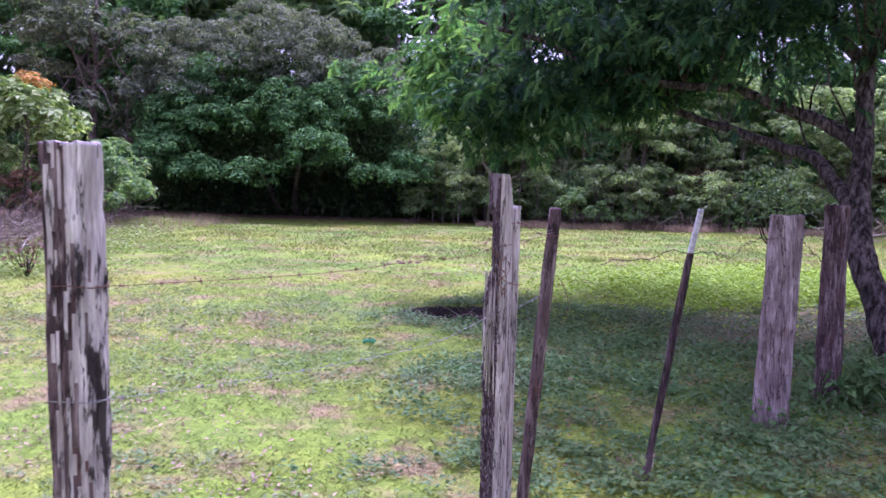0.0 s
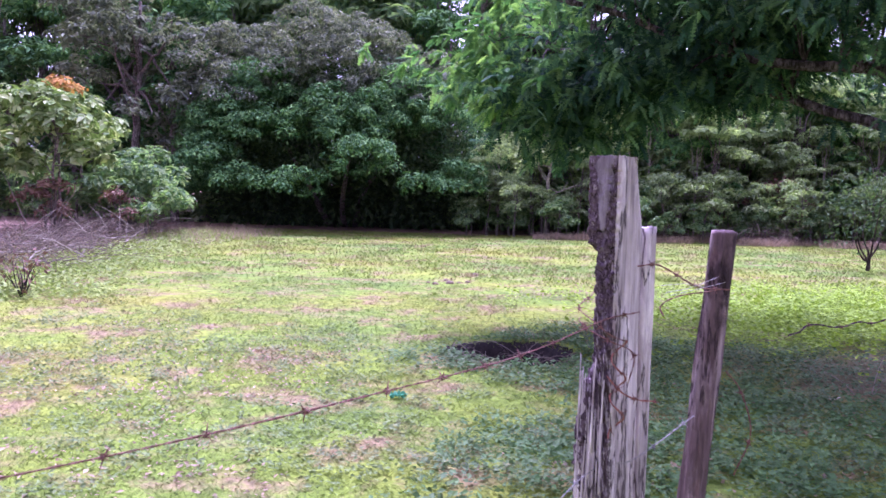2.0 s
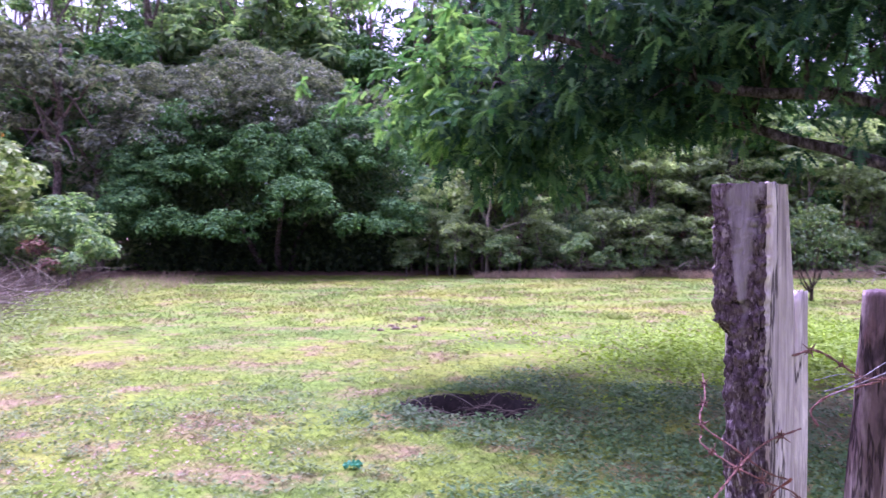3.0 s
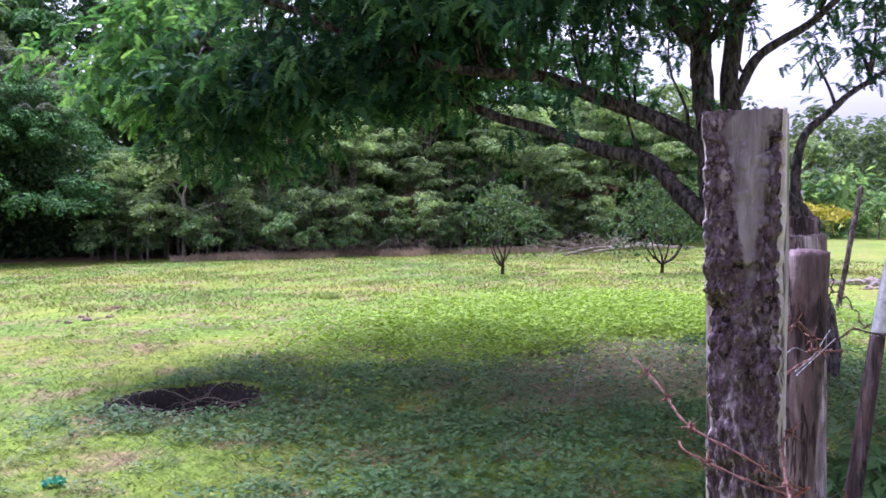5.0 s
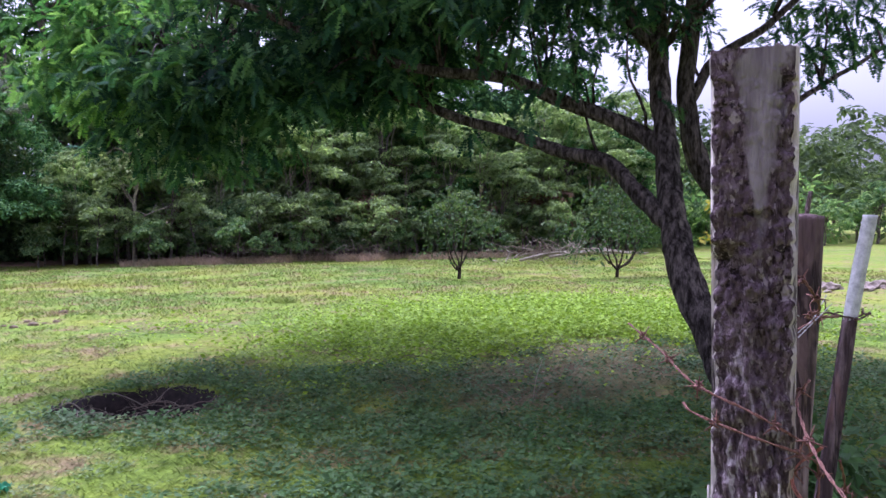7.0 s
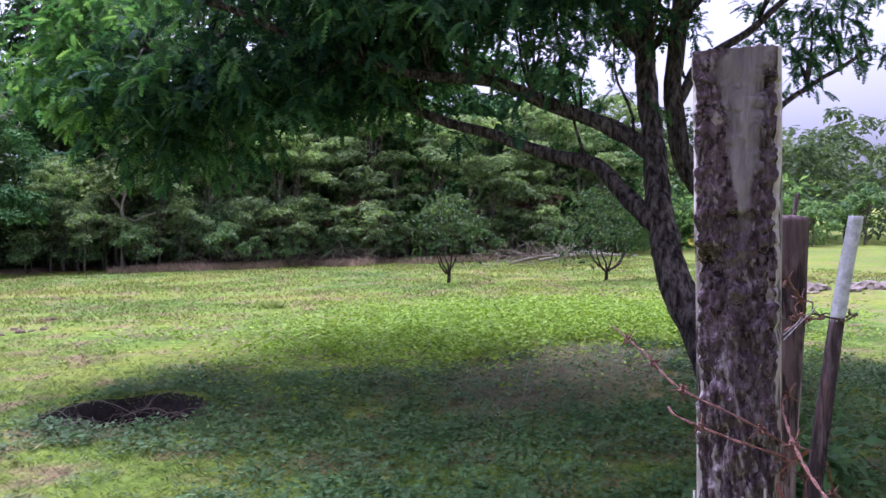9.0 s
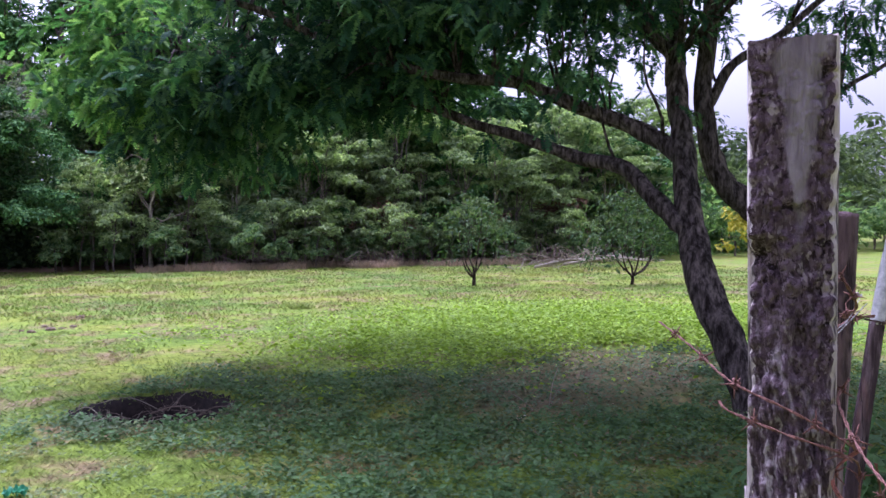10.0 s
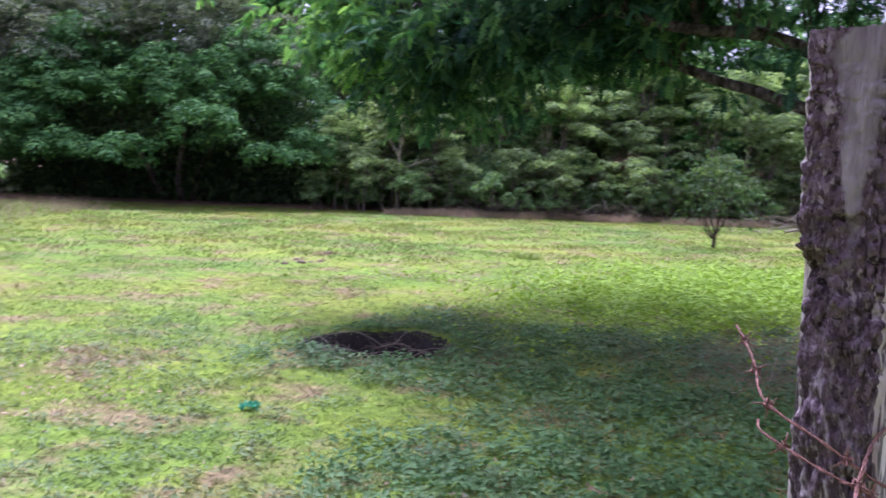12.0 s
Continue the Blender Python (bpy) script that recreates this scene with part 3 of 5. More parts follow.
def big_tree():
    t = thing("pasture_tree", (3.85, 8.65, 0), "spreading tree with feathery dark green leaves and leaning forked trunk", "tree")
    base = Vector(t.location)

    def rel(*pts):
        return [Vector(p) - base for p in pts]
    _, trunk = limb("trunk", t, rel((3.86, 8.6, -0.15), (3.78, 8.83, 0.5), (3.68, 9.08, 1.05), (3.72, 9.3, 1.5), (3.82, 9.52, 2.0), (3.9, 9.75, 2.7), (4.0, 10.0, 3.6), (3.9, 10.3, 5.2), (3.7, 10.6, 6.6)), 0.15, 0.05, 18, 8, 0.3, 0.03, 2)
    limb("second_trunk", t, rel((5.08, 9.6, -0.15), (5.05, 9.7, 0.8), (4.9, 9.75, 1.45), (4.52, 9.9, 1.85), (4.38, 10.0, 2.4), (4.52, 10.1, 3.6), (4.8, 10.3, 5.2), (5.1, 10.4, 6.4)), 0.16, 0.04, 14, 8, 0.3, 0.03, 3)
    limb("limb", t, rel((3.7, 9.25, 1.45), (3.58, 9.6, 1.75), (3.45, 9.88, 1.96), (3.16, 10.34, 2.12), (2.78, 10.6, 2.28), (1.9, 11.2, 2.65), (0.9, 12.0, 3.1), (-0.2, 12.6, 3.3)), 0.085, 0.025, 12, 7, 0.25, 0.06, 4)
    limb("limb", t, rel((3.84, 9.55, 2.05), (3.6, 9.95, 2.35), (3.2, 10.2, 2.55), (2.64, 10.4, 2.75), (1.9, 10.6, 2.85), (0.9, 10.9, 3.2), (-0.3, 11.4, 3.7)), 0.085, 0.025, 12, 7, 0.25, 0.06, 5)
    limb("limb", t, rel((4.94, 9.78, 1.6), (4.95, 9.85, 1.95), (5.15, 9.9, 2.3), (5.49, 9.95, 2.52), (5.95, 10.0, 2.78), (6.8, 10.1, 3.2)), 0.05, 0.02, 10, 7, 0.2, 0.05, 6)
    limb("limb", t, rel((4.39, 10.0, 2.55), (4.68, 10.0, 2.95), (5.2, 10.0, 3.28), (5.9, 10.0, 3.8), (6.6, 10.1, 4.1)), 0.055, 0.02, 10, 7, 0.2, 0.05, 7)
    limb("limb", t, rel((3.92, 9.85, 3.0), (3.4, 10.2, 3.7), (2.6, 10.6, 4.4), (1.6, 11.2, 5.0)), 0.07, 0.02, 10, 7, 0.2, 0.08, 8)
    limb("limb", t, rel((5.49, 9.95, 2.52), (5.42, 10.0, 2.8), (5.3, 10.0, 3.0)), 0.018, 0.008, 8, 5, 0.2, 0.04, 9)
    # twig runs spread through the crown from points along the limbs
    r = np.random.default_rng(21)
    roots = np.array([tuple(v.co) for o in t.children for v in list(o.data.vertices)[::40]])
    roots = roots[roots[:, 2] > 2.0]
    b = np.array(tuple(base))
    groups = [
        in_ellipsoid(r, 40, (1.5, 12.7, 4.3), (2.2, 2.2, 2.0), -0.75),
        in_ellipsoid(r, 15, (0.1, 12.6, 2.75), (0.9, 1.2, 0.65), -0.8),
        in_ellipsoid(r, 10, (2.3, 11.2, 4.5), (2.0, 2.0, 1.6), -0.75),
        in_ellipsoid(r, 11, (1.5, 10.7, 3.5), (1.5, 1.2, 0.7), -0.8),
        in_ellipsoid(r, 18, (1.6, 11.3, 3.0), (1.2, 0.8, 0.45), -0.8),
        # next three: unseen overhead crown, placed where it shades the ground
        in_ellipsoid(r, 70, (3.6, 7.3, 5.4), (3.5, 2.7, 0.9), -0.7),
        in_ellipsoid(r, 18, (1.6, 8.9, 5.8), (2.2, 2.3, 0.6), -0.7),
        in_ellipsoid(r, 18, (6.0, 11.6, 5.7), (2.2, 2.1, 0.6), -0.7),
        in_ellipsoid(r, 11, (-0.75, 12.5, 3.15), (0.5, 0.8, 0.75), -0.8),
        in_ellipsoid(r, 17, (3.1, 10.0, 3.4), (0.9, 0.8, 0.9), -0.9),
        in_ellipsoid(r, 22, (3.3, 10.6, 3.8), (1.6, 0.8, 0.85), -0.9),
        in_ellipsoid(r, 16, (3.8, 10.6, 4.9), (1.5, 1.6, 1.1), -0.8),
        in_ellipsoid(r, 7, (6.3, 10.3, 3.4), (0.7, 0.5, 0.55), -0.7),
    ]
    C = np.concatenate(groups) - b
    runs = []
    for j, c in enumerate(C):
        near = roots[np.argmin(np.linalg.norm(roots - c + np.array([0, 0, 0.6]), axis=1))]
        a, e = Vector(near), Vector(c)
        mid = (a + e) / 2 + Vector((0, 0, 0.12))
        pts = curve_points([a, mid, e], 4, 0.1, j)
        runs.append((pts, taper(len(pts), 0.016, 0.004), 5, 0.0))
    link("twig_growth", tube_mesh("twig_growth", runs), M_BARK, t)["kind"] = "stuff"
    low, high, tip, thin = C[:94], C[94:198], C[198:209], C[209:]
    west = low[:, 0] + b[0] < -0.2
    tip = np.concatenate([tip, low[west]])
    link("crown", spray_mesh("crown", r, low[~west], np.array([0.38, 0.38, 0.15]), 0.17, 7, 0.038, 0.2, 26, 10), L_NEAR, t)["kind"] = "stuff"
    link("crown", spray_mesh("crown", r, tip, np.array([0.36, 0.36, 0.16]), 0.17, 8, 0.037, 0.2, 24, 10), L_SUNTIP, t, "bright lime leaves with the sunlit tone painted in")["kind"] = "stuff"
    # coarse fronds for the unseen overhead crown added to cast shade
    link("crown", spray_mesh("crown", r, high, np.array([0.4, 0.4, 0.17]), 0.36, 3, 0.14, 0.3, 11, 8), L_NEAR, t)["kind"] = "stuff"
    link("crown", spray_mesh("crown", r, thin, np.array([0.3, 0.3, 0.15]), 0.14, 7, 0.03, 0.2, 20, 8), L_NEAR, t)["kind"] = "stuff"


big_tree()


# ---- woodland ----
def simple_tree(name, at, label, category, rng, h, trunk_r, blobs, count, per, spread, size, leaf, bark=None, aspect=0.42, limbs=5, lean=0.3, group="", clear=0.0):
    t = thing(name, at, label, category, group)
    top = Vector((rng.uniform(-lean, lean), rng.uniform(-lean, lean), h * 0.8))
    pts = curve_points([Vector((0, 0, -0.2)), Vector((top.x * 0.2, top.y * 0.5, h * 0.3)), Vector((top.x * 0.8, top.y * 0.7, h * 0.55)), top], 5, 0.1, rng.integers(99))
    link("trunk", tube_mesh("trunk", [(pts, taper(len(pts), trunk_r, trunk_r * 0.25), 8, 0.2)]), bark or M_BARK_FAR, t)
    B = np.asarray(blobs, float)
    for k in range(limbs):
        b = B[k % len(B)]
        s = pts[int(len(pts) * rng.uniform(0.35, 0.85))]
        e = Vector(b[:3]) + Vector(rng.normal(0, 0.3, 3)) * float(b[3])
        q = curve_points([s, (s + e) / 2 + Vector((0, 0, 0.1 * h * rng.uniform(-0.3, 0.5))), e], 4, 0.15, k)
        link("limb", tube_mesh("limb", [(q, taper(len(q), trunk_r * 0.4, trunk_r * 0.08), 6, 0.15)]), bark or M_BARK_FAR, t)
    C = clumps_on(rng, B, max(8, count // 5), spread[0] * 1.35, spread[2] * 1.7)
    C[:, 2] = np.maximum(C[:, 2], clear + rng.uniform(0, 0.4, len(C)))
    link("crown", clump_mesh("crown", rng, C, int(per * 2.4), size * 1.32, aspect), leaf, t)["kind"] = "stuff"
    return t


def lumps(rng, n, c, r, small):
    """Rounded leaf masses scattered over one larger form."""
    d = unit(rng.normal(0, 1, (n, 3)))
    d[:, 2] = np.where(d[:, 2] < -0.55, -d[:, 2] * 0.5, d[:, 2])
    p = np.array(c) + d * np.array(r) * rng.uniform(0.65, 1.0, (n, 1))
    s = small * rng.uniform(0.7, 1.3, (n, 1))
    return np.concatenate([p, s, s, s * 0.75], 1)


# the dome of the mango-like tree
r = np.random.default_rng(5)
dome = thing("dome_tree", (-9.5, 35.5, 0), "broad domed tree with dense dark glossy leaves to the ground", "tree")
low = []
for ring, z, rad, n in ((6.1, 2.0, 1.0, 11), (5.2, 3.5, 1.2, 9), (3.8, 4.9, 1.25, 7)):
    for k in range(n):
        a = math.pi * (0.94 + 1.12 * (k + r.uniform(0.25, 0.75)) / n)
        s0 = rad * r.uniform(0.7, 1.15)
        ring += r.uniform(-0.35, 0.35)
        low.append((ring * math.cos(a) + 0.3, ring * 0.72 * math.sin(a), z + r.uniform(-0.55, 0.55), s0, s0, s0 * 0.9))
C = clumps_on(r, low, 760, 0.36, 0.29, 0.93)
C[:, 2] = np.maximum(C[:, 2], 1.35 + 0.6 * r.uniform(0, 1, len(C)))
link("crown", clump_mesh("crown", r, C, 105, 0.15, 0.45, 0.25, 0.2), L_MANGO, dome, "dark glossy green lower leaves")["kind"] = "stuff"
high = lumps(r, 95, (-0.4, 0.6, 4.7), (5.9, 4.4, 3.7), 1.0)
high = high[high[:, 2] > 4.6]
C = clumps_on(r, high, 900, 0.36, 0.26, 0.9)
link("crown", clump_mesh("crown", r, C, 75, 0.17, 0.42, 0.25, 0.25), L_GREY, dome, "grey olive upper leaves")["kind"] = "stuff"
for k in range(5):
    a = k * 1.3
    limb("stem", dome, [(math.cos(a) * 0.5, 2.6 + math.sin(a) * 0.5, -0.2), (math.cos(a) * 1.2, 1.5 + math.sin(a), 1.5), (math.cos(a) * 2.6, 1.5 + math.sin(a) * 2.0, 3.6)], 0.13, 0.06, 8, 5, 0.2, 0.1, k, M_BARK_FAR)
# leaf mass added inside the dome, its dark colour standing in for shade
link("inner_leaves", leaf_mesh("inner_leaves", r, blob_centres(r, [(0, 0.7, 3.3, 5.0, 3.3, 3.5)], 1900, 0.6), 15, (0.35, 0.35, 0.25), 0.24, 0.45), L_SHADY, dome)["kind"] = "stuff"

# second dark mass low down, painting the black shade under the crown
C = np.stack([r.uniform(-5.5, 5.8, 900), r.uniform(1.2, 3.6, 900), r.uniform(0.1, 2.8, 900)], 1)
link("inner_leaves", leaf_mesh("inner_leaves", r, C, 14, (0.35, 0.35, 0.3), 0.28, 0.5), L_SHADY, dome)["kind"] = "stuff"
C = np.stack([r.uniform(-34, 34, 5200), r.uniform(37.5, 46, 5200), r.uniform(0, 1, 5200) ** 1.3 * 3.2], 1)
tagged(link("undergrowth", leaf_mesh("undergrowth", r, C, 7, (0.4, 0.4, 0.3), 0.5, 0.45), L_WOOD), "dense shaded undergrowth beneath the woodland trees", "undergrowth", kind="stuff")

# kinds of woodland tree, built once
KINDS = {}
r = np.random.default_rng(31)
KINDS["tall_a"] = simple_tree("forest_tree", (-7.0, 47, 0), "tall slender forest tree with open layered crown", "tree", r, 17, 0.24, np.concatenate([lumps(r, 10, (0, 0, 12.0), (3.2, 3.0, 4.2), 0.95), lumps(r, 6, (0.5, 0, 7.5), (2.4, 2.2, 2.0), 0.8)]), 520, 14, (0.3, 0.3, 0.14), 0.24, L_WOOD, limbs=10, lean=1.0, group="woodland trees")
KINDS["tall_b"] = simple_tree("forest_tree", (-1.5, 46, 0), "tall forest tree with dark clumped crown", "tree", r, 18, 0.28, lumps(r, 14, (0, 0, 11.5), (3.0, 2.8, 5.0), 0.95), 560, 15, (0.3, 0.3, 0.16), 0.24, L_MANGO, limbs=10, lean=1.2, group="woodland trees")
KINDS["umbrella"] = simple_tree("forest_tree", (4.5, 37, 0), "woodland tree with pale flat leaf layers and thin trunk", "tree", r, 7.5, 0.1, np.concatenate([lumps(r, 14, (0, 0, 4.2), (1.9, 1.7, 2.8), 0.75) * np.array([1, 1, 1, 1.1, 1.1, 0.6])]), 600, 14, (0.26, 0.26, 0.12), 0.20, L_PALE, limbs=8, lean=0.6, group="woodland trees")
KINDS["round"] = simple_tree("forest_tree", (9.5, 38, 0), "rounded woodland tree with mid-green leaves", "tree", r, 8, 0.14, lumps(r, 18, (0, 0, 3.9), (1.9, 1.8, 3.2), 0.8), 640, 18, (0.28, 0.28, 0.18), 0.21, L_WOOD, limbs=8, lean=0.5, group="woodland trees")
KINDS["dark"] = simple_tree("forest_tree", (14.0, 40, 0), "dark green woodland tree", "tree", r, 9, 0.16, lumps(r, 18, (0, 0, 4.6), (2.2, 2.1, 3.8), 0.9), 640, 18, (0.3, 0.3, 0.18), 0.22, L_MANGO, limbs=8, lean=0.5, group="woodland trees")
KINDS["shrub"] = simple_tree("shrub", (2.4, 34.5, 0), "leafy green shrub at the wood's edge", "shrub", r, 2.2, 0.05, lumps(r, 8, (0, 0, 1.0), (0.9, 0.8, 0.9), 0.5), 240, 14, (0.18, 0.18, 0.12), 0.16, L_WOOD, limbs=8, lean=0.3, group="edge shrubs")
KINDS["pale_shrub"] = simple_tree("shrub", (5.2, 35, 0), "pale green thin-stemmed shrub", "shrub", r, 3.0, 0.04, lumps(r, 8, (0, 0, 1.7), (0.9, 0.8, 1.1), 0.45), 200, 12, (0.2, 0.2, 0.1), 0.15, L_PALE, limbs=9, lean=0.4, group="edge shrubs")
KINDS["russet"] = simple_tree("shrub", (8.0, 35, 0), "russet brown withered shrub", "shrub", r, 2.6, 0.04, lumps(r, 8, (0, 0, 1.3), (1.0, 0.8, 1.0), 0.5), 130, 10, (0.22, 0.22, 0.14), 0.18, L_RED, limbs=12, lean=0.4, group="edge shrubs")
KINDS["lime"] = simple_tree("shrub", (-13.0, 22.6, 0), "lime green large-leaved shrub", "shrub", r, 4.4, 0.05, lumps(r, 14, (0, 0, 2.4), (1.2, 1.1, 1.8), 0.55), 380, 11, (0.24, 0.24, 0.14), 0.22, L_LIME, limbs=12, lean=0.5, aspect=0.5, group="lime shrubs")

KINDS["pole"] = simple_tree("forest_tree", (3.2, 35.2, 0), "thin pale-trunked young tree at the wood's edge", "tree", r, 7.0, 0.055, np.concatenate([lumps(r, 8, (0, 0, 5.0), (1.0, 0.9, 1.2), 0.5), lumps(r, 3, (0, 0, 2.8), (0.7, 0.6, 0.5), 0.3)]), 260, 12, (0.22, 0.22, 0.1), 0.17, L_PALE, M_TWIG, limbs=9, lean=0.5, group="woodland trees")


def spread_kind(kind, spots, seed):
    q = np.random.default_rng(seed)
    for x, y, s in spots:
        m = pose(x, y, ground_z(x, y), 0, 0, q.uniform(0, 360)) @ Matrix.Diagonal((s * q.uniform(0.9, 1.15), s * q.uniform(0.9, 1.15), s, 1))
        copy_thing(KINDS[kind], m)


def row(seed, n, x0, x1, y0, y1, s0, s1):
    q = np.random.default_rng(seed)
    return [(x0 + (x1 - x0) * (i + q.uniform(0.1, 0.9)) / n, q.uniform(y0, y1), q.uniform(s0, s1)) for i in range(n)]


spread_kind("tall_a", row(1, 8, -30, 8, 44, 52, 0.85, 1.1), 1)
spread_kind("tall_a", row(16, 9, -30, -10, 40, 46, 0.75, 1.0), 16)
spread_kind("tall_b", row(17, 10, -20, 3, 43, 49, 0.8, 1.05), 17)
spread_kind("tall_a", row(21, 7, -34, -8, 50, 57, 1.0, 1.25), 21)
spread_kind("tall_b", row(2, 6, -30, 6, 46, 54, 0.8, 1.05), 2)
spread_kind("dark", row(3, 14, -6, 24, 40, 45, 0.85, 1.25), 3)
spread_kind("round", row(4, 10, -3, 20, 36.5, 40, 0.75, 1.05), 4)
spread_kind("umbrella", row(5, 14, -3, 22, 35.5, 40, 0.75, 1.15), 5)
spread_kind("pole", row(20, 18, -3, 19, 34.2, 37.0, 0.6, 1.1), 20)
spread_kind("shrub", row(6, 13, -3, 20, 34, 37, 0.6, 1.1), 6)
spread_kind("pale_shrub", row(7, 16, -3, 19, 34, 37, 0.8, 1.3), 7)
spread_kind("pale_shrub", row(23, 22, -4, 18, 32.6, 34.2, 0.45, 0.95), 23)
spread_kind("dark", row(26, 9, -2, 20, 35.0, 37.0, 0.45, 0.7), 26)
spread_kind("shrub", row(24, 16, -4, 18, 32.4, 34.4, 0.35, 0.8), 24)
spread_kind("umbrella", row(25, 9, -3, 20, 33.8, 35.2, 0.45, 0.75), 25)
spread_kind("russet", row(8, 5, -0.5, 18, 34, 36.5, 0.7, 1.2), 8)
spread_kind("round", row(22, 9, -31, -10, 41, 46, 1.5, 1.95), 22)
spread_kind("dark", row(9, 6, -30, -16, 35, 41, 0.9, 1.3), 9)
spread_kind("lime", [(-15.2, 22.0, 1.05), (-14.6, 26.0, 1.1), (-17.0, 24.5, 1.1), (-15.2, 19.0, 0.85), (-18.0, 21.0, 1.1)], 10)
spread_kind("shrub", [(-11.9, 25.2, 1.0), (-12.9, 26.0, 1.2)], 18)
spread_kind("russet", [(-12.9, 22.0, 0.7), (-12.3, 24.4, 0.6)], 19)
spread_kind("shrub", row(11, 8, -19, -12.5, 25, 30, 0.8, 1.3), 11)
# the slope to the east
spread_kind("umbrella", row(12, 14, 24, 60, 44, 62, 0.6, 0.85), 12)
spread_kind("umbrella", row(13, 10, 22, 55, 40, 56, 0.5, 0.8), 13)
spread_kind("round", row(14, 10, 26, 70, 50, 70, 0.6, 0.9), 14)
spread_kind("shrub", row(15, 10, 19, 40, 32, 42, 0.9, 1.5), 15)

r = np.random.default_rng(41)
grey = simple_tree("grey_leaved_tree", (-17.0, 34.0, 0), "tall tree with grey-green leaves and dark gaps", "tree", r, 11, 0.2, lumps(r, 14, (0, 0, 5.8), (2.8, 2.4, 4.4), 1.1), 900, 18, (0.32, 0.32, 0.18), 0.22, L_GREY, limbs=10, lean=0.5)
left_tree = simple_tree("slender_tree", (-20.5, 30.0, 0), "slender tree with light layered leaves and dark trunk", "tree", r, 12, 0.16, lumps(r, 12, (0, 0, 8.2), (2.8, 2.4, 3.0), 1.0), 560, 15, (0.34, 0.34, 0.14), 0.24, L_WOOD, limbs=9, lean=0.6)
orange = simple_tree("orange_tipped_shrub", (-13.4, 23.4, 0), "shrub with orange new leaves", "shrub", r, 4.6, 0.04, [(0, 0, 4.1, 0.45, 0.4, 0.25)], 40, 9, (0.2, 0.2, 0.1), 0.2, L_ORANGE, limbs=3, lean=0.2)


def young_tree(at, label, rng, stems, crown, count, leaf):
    """Forked dark stems from one short bole, with a loose uneven crown."""
    t = thing("sapling", at, label, "tree", "young trees")
    link("trunk", tube_mesh("trunk", [([Vector((0, 0, -0.15)), Vector((0.02, 0, 0.1)), Vector((0.03, 0, 0.3))], [0.05, 0.042, 0.035], 8, 0.15)]), M_BARK_DARK, t)
    for k, (x, y, z) in enumerate(stems):
        q = curve_points([Vector((0.02, 0, 0.2)), Vector((x * 0.55, y * 0.5, 0.2 + z * 0.3)), Vector((x, y, z))], 5, 0.08, k)
        link("limb", tube_mesh("limb", [(q, taper(len(q), 0.028, 0.007), 6, 0.15)]), M_BARK_DARK, t)
    C = blob_centres(rng, np.asarray(crown, float) * np.array([1.35, 1.35, 1.05, 1.15, 1.15, 1.0]), count)
    link("crown", leaf_mesh("crown", rng, C, 11, (0.24, 0.24, 0.15), 0.12, 0.42), leaf, t)["kind"] = "stuff"


M_BARK_DARK = bark_material("dark_sapling_bark", (0.02, 0.014, 0.012), (0.11, 0.08, 0.065))
r = np.random.default_rng(43)
young_tree((6.9, 22.6, 0), "small forked young tree with dark loose leaves", r,
           [(-0.4, 0, 1.3), (0.4, 0.1, 1.2), (-0.1, 0.2, 1.8), (0.15, -0.2, 1.9), (-0.35, -0.1, 0.8)],
           [(-0.35, 0, 1.4, 0.32, 0.3, 0.28), (0.4, 0.1, 1.15, 0.3, 0.3, 0.22), (0.0, 0.1, 1.85, 0.33, 0.3, 0.25), (0.2, -0.1, 1.5, 0.3, 0.3, 0.25), (-0.15, 0, 0.95, 0.35, 0.3, 0.2), (0.5, 0, 0.75, 0.2, 0.2, 0.12), (-0.45, 0, 0.7, 0.18, 0.2, 0.12)], 80, L_SHADY)
young_tree((10.6, 21.4, 0), "broad low young tree with dull dark leaves", r,
           [(-0.7, 0, 1.2), (0.75, 0.1, 0.9), (-0.1, 0.2, 1.8), (0.3, -0.2, 1.6), (-0.5, -0.3, 1.0), (0.9, 0, 1.3)],
           [(-0.75, 0, 1.1, 0.4, 0.4, 0.35), (0.8, 0.1, 1.0, 0.42, 0.4, 0.35), (-0.2, 0.1, 1.75, 0.5, 0.4, 0.35), (0.4, -0.1, 1.6, 0.45, 0.4, 0.35), (-0.1, -0.2, 1.15, 0.55, 0.4, 0.4), (0.4, 0, 0.75, 0.4, 0.35, 0.22), (-0.6, 0, 0.65, 0.3, 0.3, 0.18)], 150, L_SHADY)
r = np.random.default_rng(44)
yellow = simple_tree("yellow_bush", (14.0, 20.6, 0), "bright yellow flowering garden bush", "bush", r, 2.0, 0.05, lumps(r, 9, (0, 0, 1.0), (1.1, 0.9, 0.75), 0.45), 240, 10, (0.18, 0.18, 0.12), 0.14, L_YELLOW, limbs=8, lean=0.2)
deadleaf = simple_tree("yellowing_tree", (-0.6, 33.5, 0), "thin tree with yellowing leaves and bare pale branches", "tree", r, 5.6, 0.06, lumps(r, 8, (0, 0, 3.4), (1.1, 0.9, 1.6), 0.45), 190, 11, (0.25, 0.25, 0.15), 0.16, L_LIME, M_TWIG, limbs=14, lean=0.4)

# far woods closing the view
r = np.random.default_rng(51)
n = 2600
ang = r.uniform(-1.25, 1.25, n)
dist = r.uniform(52, 74, n)
fx, fy = np.sin(ang) * dist, np.cos(ang) * dist
top = 4.2 + 5.0 * fbm(fx * 0.12, fy * 0.12, 7) + np.clip(-fx * 0.08, 0, 3)
size = r.uniform(0.7, 1.7, n)
C = np.stack([fx, fy, r.uniform(0.0, 1, n) ** 0.6 * top, size, size, size * 0.7], 1)
woods = link("far_woods", clump_mesh("far_woods", r, C, 56, 0.45, 0.55), L_FAR)
